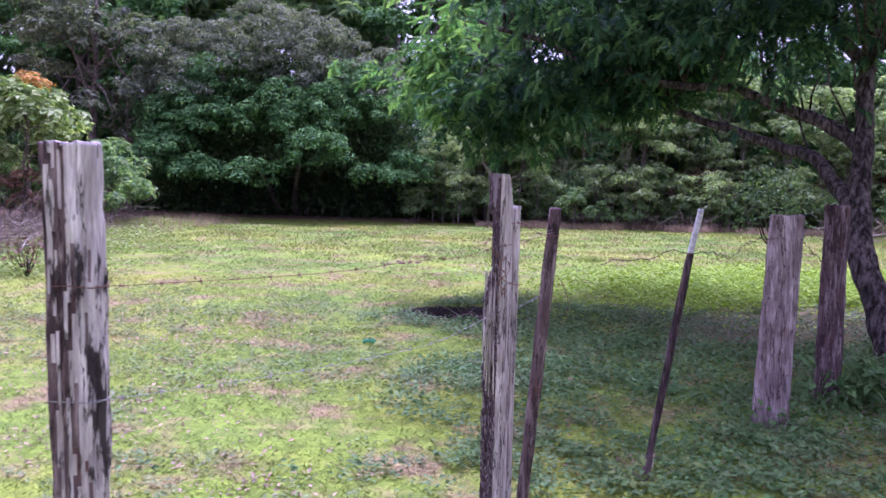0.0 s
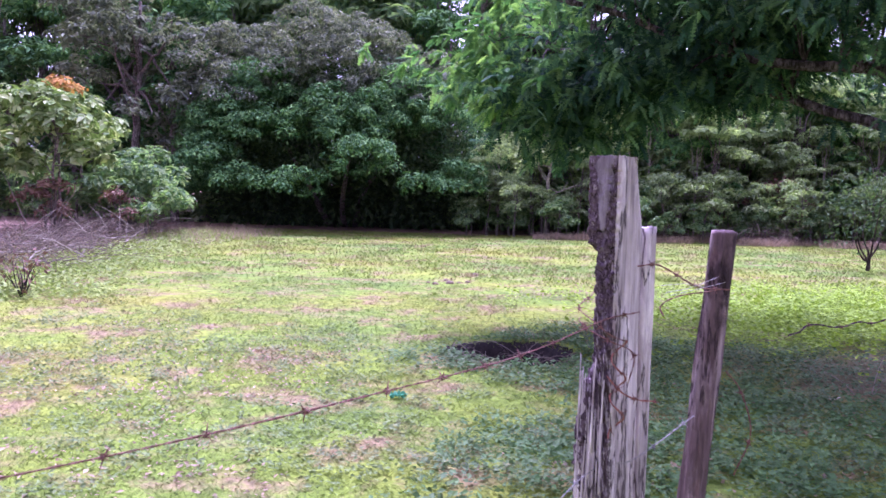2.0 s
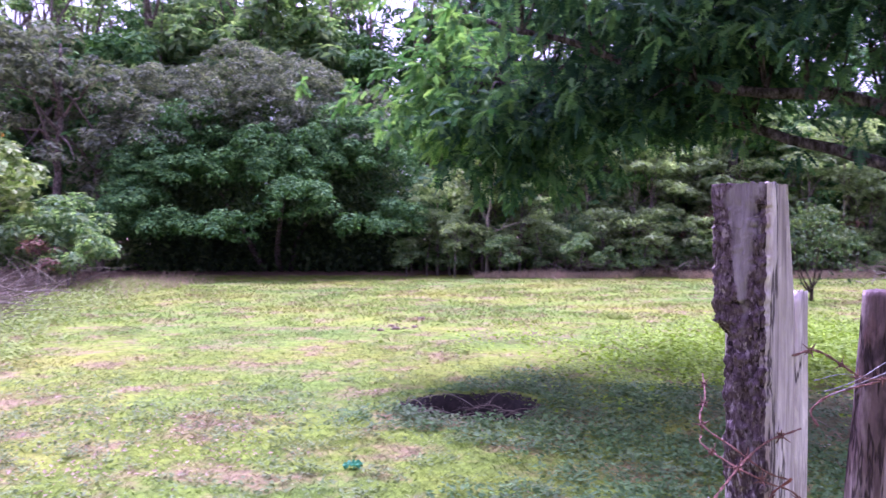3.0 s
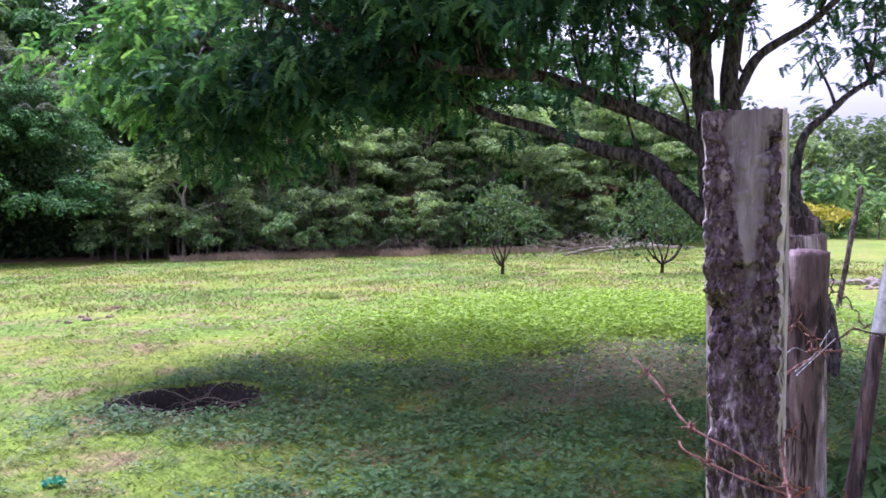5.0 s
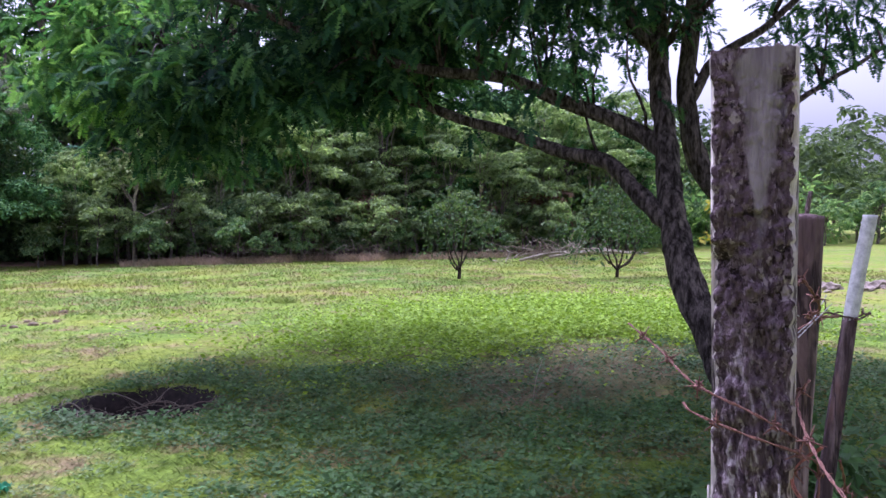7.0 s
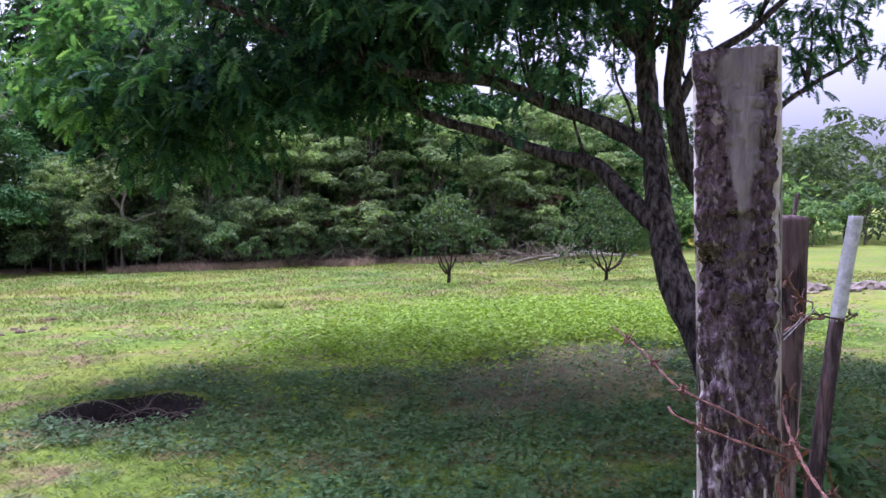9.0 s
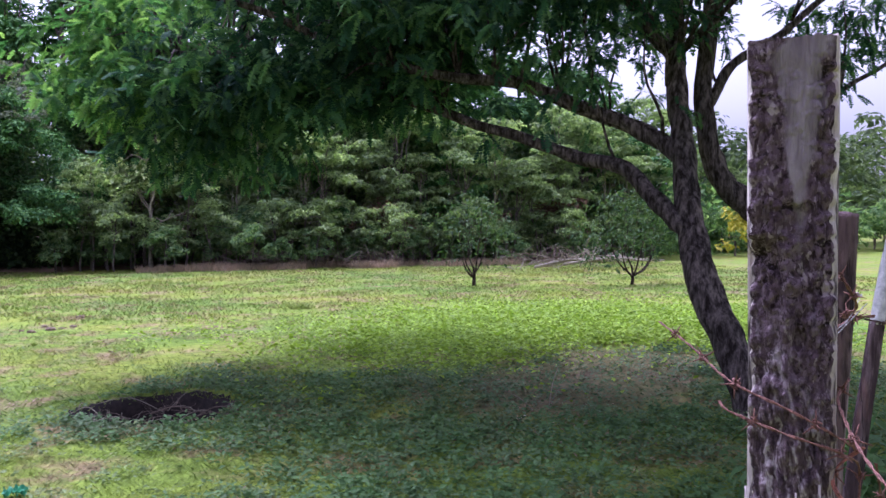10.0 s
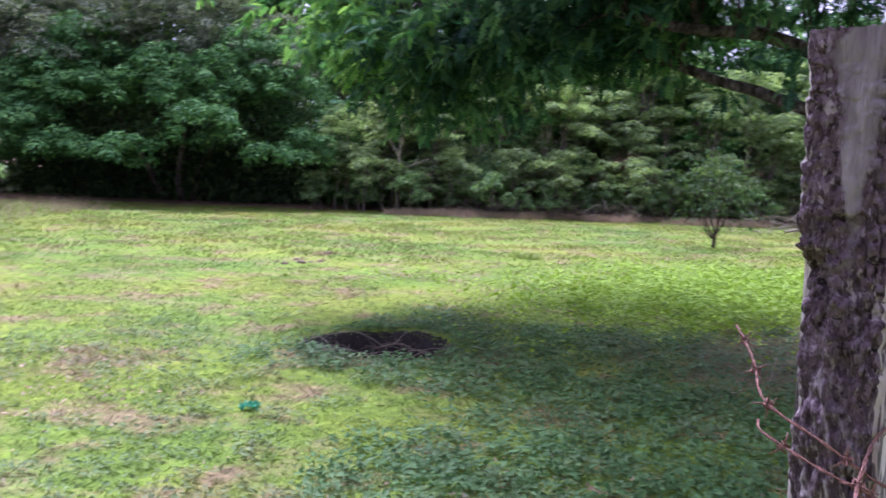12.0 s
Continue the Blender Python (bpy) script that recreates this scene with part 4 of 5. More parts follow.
tagged(woods, "distant wall of mixed green woodland", "woods", kind="stuff")


# ---- grass ----
def trodden(X, Y):
    """Under 1 on the worn earth beside the tree."""
    ca, sa = math.cos(radians(38)), math.sin(radians(38))
    u, v = (X - 3.7) * ca + (Y - 10.7) * sa, (Y - 10.7) * ca - (X - 3.7) * sa
    return np.hypot(u / 2.0, v / 1.05) + (fbm(X * 1.7, Y * 1.7, 17) - 0.5) * 0.9


def blades(name, rng, x0, x1, y0, y1, n, h, w, mat, keep=None, label="", lean=1.5):
    X, Y = rng.uniform(x0, x1, n), rng.uniform(y0, y1, n)
    k = fbm(X * 1.1, Y * 1.1, 21) + rng.uniform(-0.25, 0.25, n) > 0.42
    if keep is not None:
        k = keep(X, Y, rng)
    k &= (pit_r(X, Y) > 1.03) & ((trodden(X, Y) > 1) | (rng.uniform(0, 1, n) < 0.45))
    X, Y = X[k], Y[k]
    n = len(X)
    Z = height(X, Y)
    H = h * rng.uniform(0.5, 1.4, n) * (0.6 + 0.9 * fbm(X * 0.7, Y * 0.7, 33))
    a = rng.uniform(0, 2 * np.pi, n)
    b = rng.uniform(0, 2 * np.pi, n)
    P = np.stack([X, Y, Z - 0.004], 1)
    S = np.stack([np.cos(a), np.sin(a), np.zeros(n)], 1) * (w * rng.uniform(0.6, 1.3, n))[:, None]
    T = P + np.stack([np.cos(b) * H * lean, np.sin(b) * H * lean, H], 1)
    V = np.stack([P - S, P + S, T], 1).reshape(-1, 3)
    ob = link(name, mesh_of(name, V, np.arange(n * 3).reshape(-1, 3), False), mat)
    return tagged(ob, label, "grass", kind="stuff")


def weeds(name, rng, spots, per, spread, size, mat, label, rise=0.03):
    C = np.repeat(spots, per, 0)
    n = len(C)
    off = rng.normal(0, spread, (n, 2))
    X, Y = C[:, 0] + off[:, 0], C[:, 1] + off[:, 1]
    k = (pit_r(X, Y) > 1.1) & ((trodden(X, Y) > 1) | (rng.uniform(0, 1, n) < 0.25))
    X, Y = X[k], Y[k]
    n = len(X)
    off = off[k]
    mound = np.exp(-np.sum(off * off, 1) / (2 * spread * spread))
    P = np.stack([X, Y, height(X, Y) + (0.25 + 1.35 * mound) * rng.uniform(0.4, 1.2, n) * rise], 1)
    a = np.arctan2(off[:, 1], off[:, 0]) + rng.normal(0, 0.7, n)
    D = unit(np.stack([np.cos(a), np.sin(a), rng.uniform(-0.3, 0.6, n)], 1))
    N = unit(rng.normal(0, 0.4, (n, 3)) + np.array([0, 0, 1.0]))
    N = unit(N - D * np.sum(N * D, 1, keepdims=True))
    L = size * rng.uniform(0.5, 1.4, n)
    V, F = leaf_quads(P, D, N, L, L * 0.6, 0.15)
    return tagged(link(name, mesh_of(name, V, F, False), mat), label, "weeds", kind="stuff")


r = np.random.default_rng(61)
blades("grass", r, -6, 6.5, 3.2, 9.5, 170000, 0.028, 0.0045, M_GRASS, None, "short trampled pasture grass")
blades("grass", r, -9, 9, 9.5, 17, 150000, 0.028, 0.007, M_GRASS, None, "short pasture grass in the open")
blades("grass", r, -14, 18, 17, 34, 160000, 0.045, 0.014, M_GRASS, None, "pasture grass further out", 1.0)
blades("dry_grass", r, -15, -6.5, 12, 31, 13000, 0.28, 0.009, M_STRAW, lambda X, Y, q: (X + 9.9 + 3.0 * (fbm(X * 0.5, Y * 0.5, 3) - 0.5) < 0) & (Y > 16) & (q.uniform(0, 1, len(X)) < 0.7), "dry brown grass along the brush", 0.6)

blades("dry_grass", r, -1.0, 15, 31.7, 33.3, 14000, 0.2, 0.012, M_STRAW, lambda X, Y, q: fbm(X * 0.6, Y * 0.9, 13) > 0.42, "pinkish dry grass and litter along the wood's edge", 0.7)


def scatter(rng, n, x0, x1, y0, y1, seed, cut, fade=0.0):
    """Spots where a patchy growth is thick; fade thins it out towards its west and far sides."""
    X, Y = rng.uniform(x0, x1, n), rng.uniform(y0, y1, n)
    thin = np.clip((x0 + 2.6 - X) / 2.6, 0, 1) + np.clip((Y - y1 + 2.0) / 2.0, 0, 1)
    k = fbm(X * 0.8, Y * 0.8, seed) + rng.uniform(-0.12, 0.12, n) > cut + fade * thin
    return np.stack([X[k], Y[k]], 1)


weeds("low_weeds", r, scatter(r, 8200, -2.2, 6.5, 4.6, 13.2, 71, 0.36, 0.5), 18, 0.06, 0.042, M_WEED, "low broad-leaved weeds, tinted dark for the tree's shade", 0.055)
weeds("low_weeds", r, scatter(r, 4000, -6, 4.5, 3.5, 12.8, 73, 0.47, 0.1), 16, 0.05, 0.034, M_HERB, "low herbs in the sunny turf", 0.035)
weeds("dead_leaves", r, scatter(r, 2600, -5, 6, 3.5, 11.5, 75, 0.5), 6, 0.09, 0.035, M_STRAW, "dry leaf scraps in the worn turf", 0.012)
weeds("low_weeds", r, scatter(r, 900, -12, 14, 12, 30, 72, 0.5), 14, 0.1, 0.06, M_GRASS, "scattered weeds in the pasture", 0.03)
lush = np.stack([r.normal(4.8, 1.9, 1500), r.normal(13.9, 1.3, 1500)], 1)
lush[:, 1] += (lush[:, 0] - 4.9) * 0.15
weeds("lush_weeds", r, lush, 40, 0.15, 0.055, M_LUSH, "patch of lush bright green weeds", 0.16)

edge = np.stack([r.normal(-8.3, 0.8, 1500), r.uniform(12.5, 29.0, 1500)], 1)
edge[:, 0] -= (edge[:, 1] - 14) * 0.27
weeds("edge_weeds", r, edge, 12, 0.13, 0.075, M_EDGE, "soft bright weeds in front of the brush heaps", 0.11)

# ---- fence posts ----
def timber(name, foot, head, size, mat, parent=None, seed=0, rings=60, around=32, wear=0.006, square=0.75, turn=0.0, flare=0.0, cut=0.02, shape=None, top=None, dense=1.0):
    """A split or round timber from foot to head: squared outline with worn, channelled faces and a rough cut top."""
    foot, head = Vector(foot), Vector(head)
    axis = head - foot
    bm = bmesh.new()
    loops = []
    ca, sa = math.cos(radians(turn)), math.sin(radians(turn))
    hx, hy = size[0] / 2, size[1] / 2
    for i in range(rings + 1):
        f = 1 - (1 - i / rings) ** dense
        ring = []
        for k in range(around):
            a = 2 * math.pi * k / around
            c, s = math.cos(a), math.sin(a)
            e = 2 - square * 1.55
            px = math.copysign(abs(c) ** e, c) * hx
            py = math.copysign(abs(s) ** e, s) * hy
            if square > 0.85:
                # even spacing along four flat faces with slightly rounded arrises
                t = 8 * k / around
                u, v = ((1, t - 1), (3 - t, 1), (-1, 5 - t), (t - 7, -1))[int(t // 2)]
                ease = 1 - 0.1 * abs(u * v) ** 8
                px, py = u * hx * ease, v * hy * ease
                c, s = u / math.hypot(u, v), v / math.hypot(u, v)
            groove = noise.noise(Vector((c * 3.2 + seed, s * 3.2, f * 2.0 + seed)))
            fine = noise.noise(Vector((c * 11 + seed, s * 11, f * axis.length * 6)))
            wide = noise.noise(Vector((seed * 1.7, 0.3, f * axis.length * 2.3)))
            g = 1 + flare * (1 - f) ** 2
            d = wear * (1.6 * groove + 0.9 * fine) + 0.5 * wear * wide
            shift = 0.0
            if shape:
                swell, shift = shape(px, py, f * axis.length, c, s)
                d += swell
            n = Vector((c ** 3, s ** 3, 0)).normalized()
            x, y = px * g + n.x * d + shift, py * g + n.y * d
            z = 0.0
            if i == rings:
                z = cut * (0.5 * noise.noise(Vector((x * 60 + seed, y * 60, 1))) + 0.9 * noise.noise(Vector((x * 210 + seed, y * 210, 3)))) + (top(px, py) if top else 0)
            q = foot + axis * f + Vector((x * ca - y * sa, x * sa + y * ca, z))
            ring.append(bm.verts.new(q))
        loops.append(ring)
    for a, b in zip(loops, loops[1:]):
        for k in range(around):
            bm.faces.new((a[k], a[(k + 1) % around], b[(k + 1) % around], b[k]))
    inner = [bm.verts.new(head + (v.co - head) * 0.5 + Vector((0, 0, 0.4 * cut * noise.noise(v.co * 50)))) for v in loops[-1]]
    for k in range(around):
        bm.faces.new((loops[-1][k], loops[-1][(k + 1) % around], inner[(k + 1) % around], inner[k]))
    bm.faces.new(inner)
    bm.faces.new(list(reversed(loops[0])))
    for f in bm.faces:
        f.smooth = True
    return part(name, bm, mat, parent)


POSTS = "fence posts"


def post(foot, label):
    return thing("fence_post", foot, label, "fence post", POSTS)


# the post beside the camera: bark-eaten on one side, split on the other
p1 = post((0.1045, 4.021, 0), "split grey fence post with decayed bark face and wire")


def p1_shape(px, py, h, c, s):
    """Bark face on -x: a thick upper lip, rot hollows and fraying lower down."""
    z = h - 0.25
    d = 0.0
    hollow = 0.03 * max(0, min(1, (py - 0.004) / 0.026)) * max(0, min(1, -px / 0.036)) * max(0, min(1, (1.475 - z) / 0.02)) * max(0.0, min(1, (z - 1.12) / 0.12))
    hollow -= 0.026 * max(0, min(1, (z - 1.49) / 0.14)) * max(0, min(1, px / 0.047))
    if c > -0.35:
        return d, hollow
    cav = noise.noise(Vector((py * 40, z * 30, 4.1)))
    mid = noise.noise(Vector((py * 75, z * 55, 7.7)))
    small = noise.noise(Vector((py * 140, z * 110, 9.3)))
    rough = 1.0 if z < 1.5 else (0.3 if abs(py) < 0.02 else 0.8)
    edge = max(0.15, min(1.0, (0.058 - abs(py)) / 0.02)) * max(0.2, min(1.0, (1.64 - z) / 0.03))
    edge *= max(0.0, min(1.0, (-px / 0.0485 - 0.6) / 0.35))
    gap, at = noise.voronoi(Vector((py * 105, z * 80 + 1.5 * mid, 3.3)))
    chip = min(1.0, (gap[1] - gap[0]) * 3.0)
    plate = noise.noise(at[0] * 3.7)
    d += edge * rough * (-0.007 * max(0, cav) - 0.008 * max(0, mid) + 0.003 * small - 0.0055 * (1 - chip) + 0.004 * plate)
    if z < 1.22:
        d += 0.012 * abs(noise.noise(Vector((py * 70, z * 6, 2)))) + (0.006 if py > 0.01 and z < 1.2 else 0)
    return d, hollow


timber("timber", (0.005, 0.006, -0.25), (0.005, 0.006, 1.643), (0.097, 0.072), M_POST_BARK, p1, 3, 420, 136, 0.0022, 0.94, 48.5, 0.04, 0.006, p1_shape, lambda x, y: -0.35 * max(0, x + 0.005), 2.2)


def side_material(ob, second, way, limit):
    """Faces that do not look along way take the second material."""
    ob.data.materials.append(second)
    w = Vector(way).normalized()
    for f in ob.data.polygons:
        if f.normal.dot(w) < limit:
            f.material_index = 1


p1.children[0].data.materials.append(M_POST)
for f in p1.children[0].data.polygons:
    if not 3.86 <= 8 * (f.index % 136 + 0.5) / 136 <= 6.14:
        f.material_index = 1
timber("split_slab", (0.064, 0.06, -0.2), (0.07, 0.064, 1.505), (0.03, 0.034), M_POST, p1, 8, 90, 20, 0.002, 0.9, 45, 0.1, 0.006)
# frayed fibres at the foot of the bark face
q = np.random.default_rng(3)
runs = []
for k in range(46):
    s = q.uniform(-0.034, 0.034)
    a = Vector((-0.03 + s * 0.7, -0.03 - s * 0.7, q.uniform(0.85, 1.16)))
    o = Vector((-0.7, -0.7, 0)) * q.uniform(-0.004, 0.014)
    runs.append((curve_points([a + Vector((0, 0, 0.1)), a + o * 0.6, a + o + Vector((q.uniform(-0.006, 0.006), 0, -q.uniform(0.08, 0.2)))], 4), taper(9, 0.001, 0.0032), 5, 0.4))
link("frayed_fibre", tube_mesh("frayed_fibre", runs), M_POST, p1)["kind"] = "stuff"
p0 = post((-1.0, 2.52, 0), "thick bleached fence post with black rain stains and one dark side")
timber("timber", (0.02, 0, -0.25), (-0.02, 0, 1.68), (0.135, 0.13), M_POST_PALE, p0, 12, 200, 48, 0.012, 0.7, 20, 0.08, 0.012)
# darker material on the faces turned to the west side
side_material(p0.children[0], M_POST_DARK, (0.88, 0.46, 0), -0.38)
p1b = post((0.22, 4.2, 0), "thin round brown weathered fence stake")
timber("timber", (0, 0, -0.2), (0.135, 0.03, 1.5), (0.053, 0.052), M_POST_DARK, p1b, 17, 150, 32, 0.004, 0.35, 0, 0.06, 0.006, None, lambda x, y: -9 * (x * x + y * y))
p2 = post((0.9, 4.94, 0), "leaning dark pole with white painted end")
timber("pole", (0, 0, -0.2), (0.208, -0.054, 1.262), (0.038, 0.036), M_POST_BLACK, p2, 23, 120, 28, 0.004, 0.45, 10, 0.15, 0.004)
timber("painted_end", (0.207, -0.0538, 1.255), (0.252, -0.064, 1.495), (0.031, 0.03), M_PAINT, p2, 24, 40, 28, 0.0015, 0.75, 10, 0, 0.004)
p3 = post((1.95, 6.14, 0), "broad flat brown-grey fence post")
timber("timber", (0, 0, -0.2), (0.085, 0.1, 1.435), (0.232, 0.09), M_POST_BROWN, p3, 31, 140, 48, 0.006, 0.8, 8, 0.1, 0.02)
p4 = post((2.63, 6.95, 0), "dark weathered fence post in the weeds")
timber("timber", (0, 0, -0.2), (0.0, 0.0, 1.5), (0.185, 0.15), M_POST_DARK, p4, 37, 140, 40, 0.012, 0.6, 15, 0.1, 0.03)
p5 = post((8.4, 13.2, 0), "slim leaning dark fence stake in the open")
timber("timber", (0, 0, -0.2), (0.55, 0.1, 1.85), (0.085, 0.085), M_POST_DARK, p5, 41, 40, 14, 0.01, 0.2, 0, 0.1, 0.02)
p6 = post((18.5, 26.0, 0), "slim white fence stake far across the pasture")
timber("timber", (0, 0, -0.2), (0.0, 0.0, 2.1), (0.13, 0.13), M_PAINT, p6, 43, 20, 12, 0.006, 0.5, 0, 0, 0.01)


# ---- barbed wire ----
def barb_mesh(mat):
    runs = []
    for a, tilt in ((0.3, 0.4), (2.2, -0.5), (3.9, 0.3), (5.3, -0.4)):
        d = Vector((tilt, math.cos(a), math.sin(a))).normalized()
        runs.append(([d * 0.001, d * 0.006, d * 0.013], [0.0009, 0.0008, 0.0003], 5, 0))
    ring = [Vector((0.004 * math.sin(t * 3), 0.0034 * math.cos(t), 0.0034 * math.sin(t))) for t in np.linspace(0, 9, 16)]
    runs.append((ring, [0.0008] * len(ring), 5, 0))
    me = tube_mesh("barb", runs)
    me.materials.append(mat)
    return me


BARB_RUST, BARB_WIRE = barb_mesh(M_RUST), barb_mesh(M_WIRE)


def barbed_wire(points, label, mat, barbs, steps=14, waver=0.012, r=0.0010, every=0.12, seed=0):
    start = Vector(points[0])
    w = thing("barbed_wire", start, label, "barbed wire", "fence wires")
    line = curve_points([Vector(p) - start for p in points], steps, waver, seed)
    line = curve_points(line, 3)
    if waver > 0.03:
        line = [p + Vector((noise.noise(p * 16), noise.noise(p * 16 + Vector((7, 0, 0))), noise.noise(p * 16 + Vector((0, 9, 0))))) * 0.022 for p in line]
    a, b, s = [], [], 0.0
    for i, p in enumerate(line):
        d = (line[min(i + 1, len(line) - 1)] - line[max(i - 1, 0)]).normalized()
        u = d.cross(Vector((0.2, 0.1, 1))).normalized()
        v = d.cross(u)
        if i:
            s += (p - line[i - 1]).length
        o = (u * math.cos(s * 130) + v * math.sin(s * 130)) * r * 0.9
        a.append(p + o)
        b.append(p - o)
    for run in (a, b):
        link("strand", tube_mesh("strand", [(run, [r] * len(run), 5, 0)]), mat, w)
    if barbs:
        s, at = 0.0, every * 0.6
        for i in range(1, len(line)):
            s += (line[i] - line[i - 1]).length
            if s > at:
                at += every
                o = link("barb", barbs, None, w)
                d = (line[i] - line[i - 1]).normalized()
                o.matrix_local = Matrix.Translation(line[i]) @ d.to_track_quat('X', 'Z').to_matrix().to_4x4() @ pose(0, 0, 0, at * 900)
    return w


barbed_wire([(-0.94, 2.47, 1.305), (-0.44, 3.10, 1.297), (-0.19, 3.39, 1.315), (-0.012, 3.785, 1.306), (0.09, 3.95, 1.325), (0.16, 4.01, 1.335)], "rusty sagging barbed wire nailed to posts", M_RUST, BARB_RUST, seed=1, r=0.0008)
barbed_wire([(-0.94, 2.47, 1.0), (-0.52, 2.98, 0.985), (-0.15, 3.45, 0.995), (0.07, 3.96, 1.03), (0.16, 4.0, 1.05), (0.30, 4.17, 1.10)], "thin grey barbed wire between posts", M_WIRE, BARB_WIRE, r=0.0007, seed=2, waver=0.006)
barbed_wire([(0.155, 4.02, 1.43), (0.2, 4.06, 1.43), (0.26, 4.1, 1.395), (0.30, 4.16, 1.375), (0.36, 4.17, 1.372)], "short rusty wire tying two posts", M_RUST, BARB_RUST, seed=3, every=0.07)
barbed_wire([(0.33, 4.18, 1.37), (0.25, 4.14, 1.36), (0.21, 4.12, 1.34), (0.215, 4.11, 1.32)], "bent loose end of rusty wire", M_RUST, None, seed=4)
barbed_wire([(0.36, 4.17, 1.2), (0.40, 4.2, 1.15), (0.43, 4.22, 1.05), (0.40, 4.23, 0.95)], "hanging rusty wire end on thin stake", M_RUST, BARB_RUST, seed=12)
barbed_wire([(0.62, 4.7, 1.2), (0.68, 4.74, 1.235), (0.82, 4.82, 1.22), (0.95, 4.86, 1.25), (1.1, 4.87, 1.25), (1.25, 5.05, 1.22), (1.42, 5.3, 1.215), (1.55, 5.5, 1.28), (1.75, 5.85, 1.30), (1.93, 6.12, 1.28)], "slack rusty barbed wire on leaning pole", M_OLDWIRE, BARB_RUST, seed=5, waver=0.06, r=0.0014)
barbed_wire([(2.1, 6.15, 1.28), (2.22, 6.35, 1.2), (2.4, 6.6, 1.1), (2.58, 6.83, 1.15)], "slack rusty wire between broad posts", M_OLDWIRE, BARB_RUST, seed=6, waver=0.05, r=0.0017)
barbed_wire([(0.09, 4.21, 1.375), (0.072, 4.12, 1.357), (0.045, 4.03, 1.342), (0.072, 3.985, 1.322), (0.103, 3.96, 1.30), (0.135, 3.98, 1.285)], "rusty wire end wrapped round post", M_RUST, BARB_RUST, seed=7, waver=0.006, every=0.075, r=0.0007)
barbed_wire([(0.05, 4.052, 1.32), (0.046, 4.03, 1.315), (0.068, 3.985, 1.303), (0.1, 3.952, 1.29), (0.15, 3.985, 1.26), (0.14, 3.98, 1.2)], "twisted rusty wire wound on post", M_RUST, BARB_RUST, seed=8, waver=0.006, every=0.075, r=0.0007)
for n, (c, h, rad) in enumerate((((-1.0, 2.52), 1.305, 0.076), ((-1.0, 2.52), 1.0, 0.08))):
    ring = [(c[0] + rad * math.cos(a), c[1] + rad * math.sin(a), h + 0.004 * math.sin(3 * a)) for a in np.linspace(-1.2, 5.0, 12)]
    barbed_wire(ring, "wire loop round thick fence post", M_RUST if n == 0 else M_WIRE, None, 4, 0.0, seed=20 + n)

coil = [(0.122 + 0.014 * math.cos(a), 3.968 + 0.014 * math.sin(a), 1.29 - 0.012 * a) for a in np.linspace(0, 16, 40)]
barbed_wire(coil, "orange rusted wire coiled on the post", M_FRESHRUST, BARB_RUST, 2, 0.004, seed=31, every=0.06)
barbed_wire([(0.10, 3.962, 1.22), (0.13, 3.955, 1.19), (0.165, 3.985, 1.17), (0.2, 4.0, 1.165)], "stiff rusty wire stub on the post", M_FRESHRUST, BARB_RUST, seed=32, every=0.05)
for k, (a, e) in enumerate((((0.22, 4.09, 1.372), (0.34, 4.17, 1.40)), ((0.23, 4.1, 1.365), (0.35, 4.18, 1.385)), ((0.21, 4.1, 1.385), (0.32, 4.19, 1.375)))):
    m = tuple((p + w) / 2 + 0.006 * (k - 1) for p, w in zip(a, e))
    barbed_wire([a, m, e], "pale loose wire end by thin stake", M_WIRE, None, 6, 0.012, 0.0004, seed=40 + k)


# ---- pit, brush and litter ----
def stick(name, points, r, mat, label, category, group="", seed=0, forks=0):
    start = Vector(points[0])
    pts = curve_points([Vector(p) - start for p in points], 5, 0.03, seed)
    runs = [(pts, taper(len(pts), r, r * 0.4), 7, 0.2)]
    q = random.Random(seed)
    for k in range(forks):
        s = pts[q.randrange(2, len(pts) - 1)]
        d = Vector((q.uniform(-1, 1), q.uniform(-1, 1), q.uniform(0.1, 0.9))).normalized() * q.uniform(0.3, 0.9) * (pts[-1] - pts[0]).length * 0.5
        b = curve_points([s, s + d * 0.5 + Vector((0, 0, 0.02)), s + d], 4, 0.03, k)
        runs.append((b, taper(len(b), r * 0.6, r * 0.2), 6, 0.2))
    me = tube_mesh(name, runs)
    ob = link(name, me, mat)
    ob.location = start
    return tagged(ob, label, category, group)


q = random.Random(9)
for k in range(22):
    a = q.uniform(0, 6.28)
    x, y = PIT[0] + math.cos(a) * q.uniform(0.25, 0.6), PIT[1] + math.sin(a) * q.uniform(0.2, 0.42) - 0.05
    b = q.uniform(-0.5, 0.5) + (0 if k % 2 else 3.1)
    l = q.uniform(0.25, 0.6)
    x2, y2 = x + math.cos(b) * l, y + math.sin(b) * l * 0.5
    z1, z2 = max(ground_z(x, y), -0.1) + 0.02, max(ground_z(x2, y2), -0.1) + 0.03
    stick("dry_stick", [(x, y, z1), ((x + x2) / 2, (y + y2) / 2, max(z1, z2) + 0.03), (x2, y2, z2)], q.uniform(0.003, 0.007), M_TWIG if k % 3 == 0 else M_TWIG_DARK, "dry stick lying across the dug pit", "stick", "sticks on the pit", k, 2)


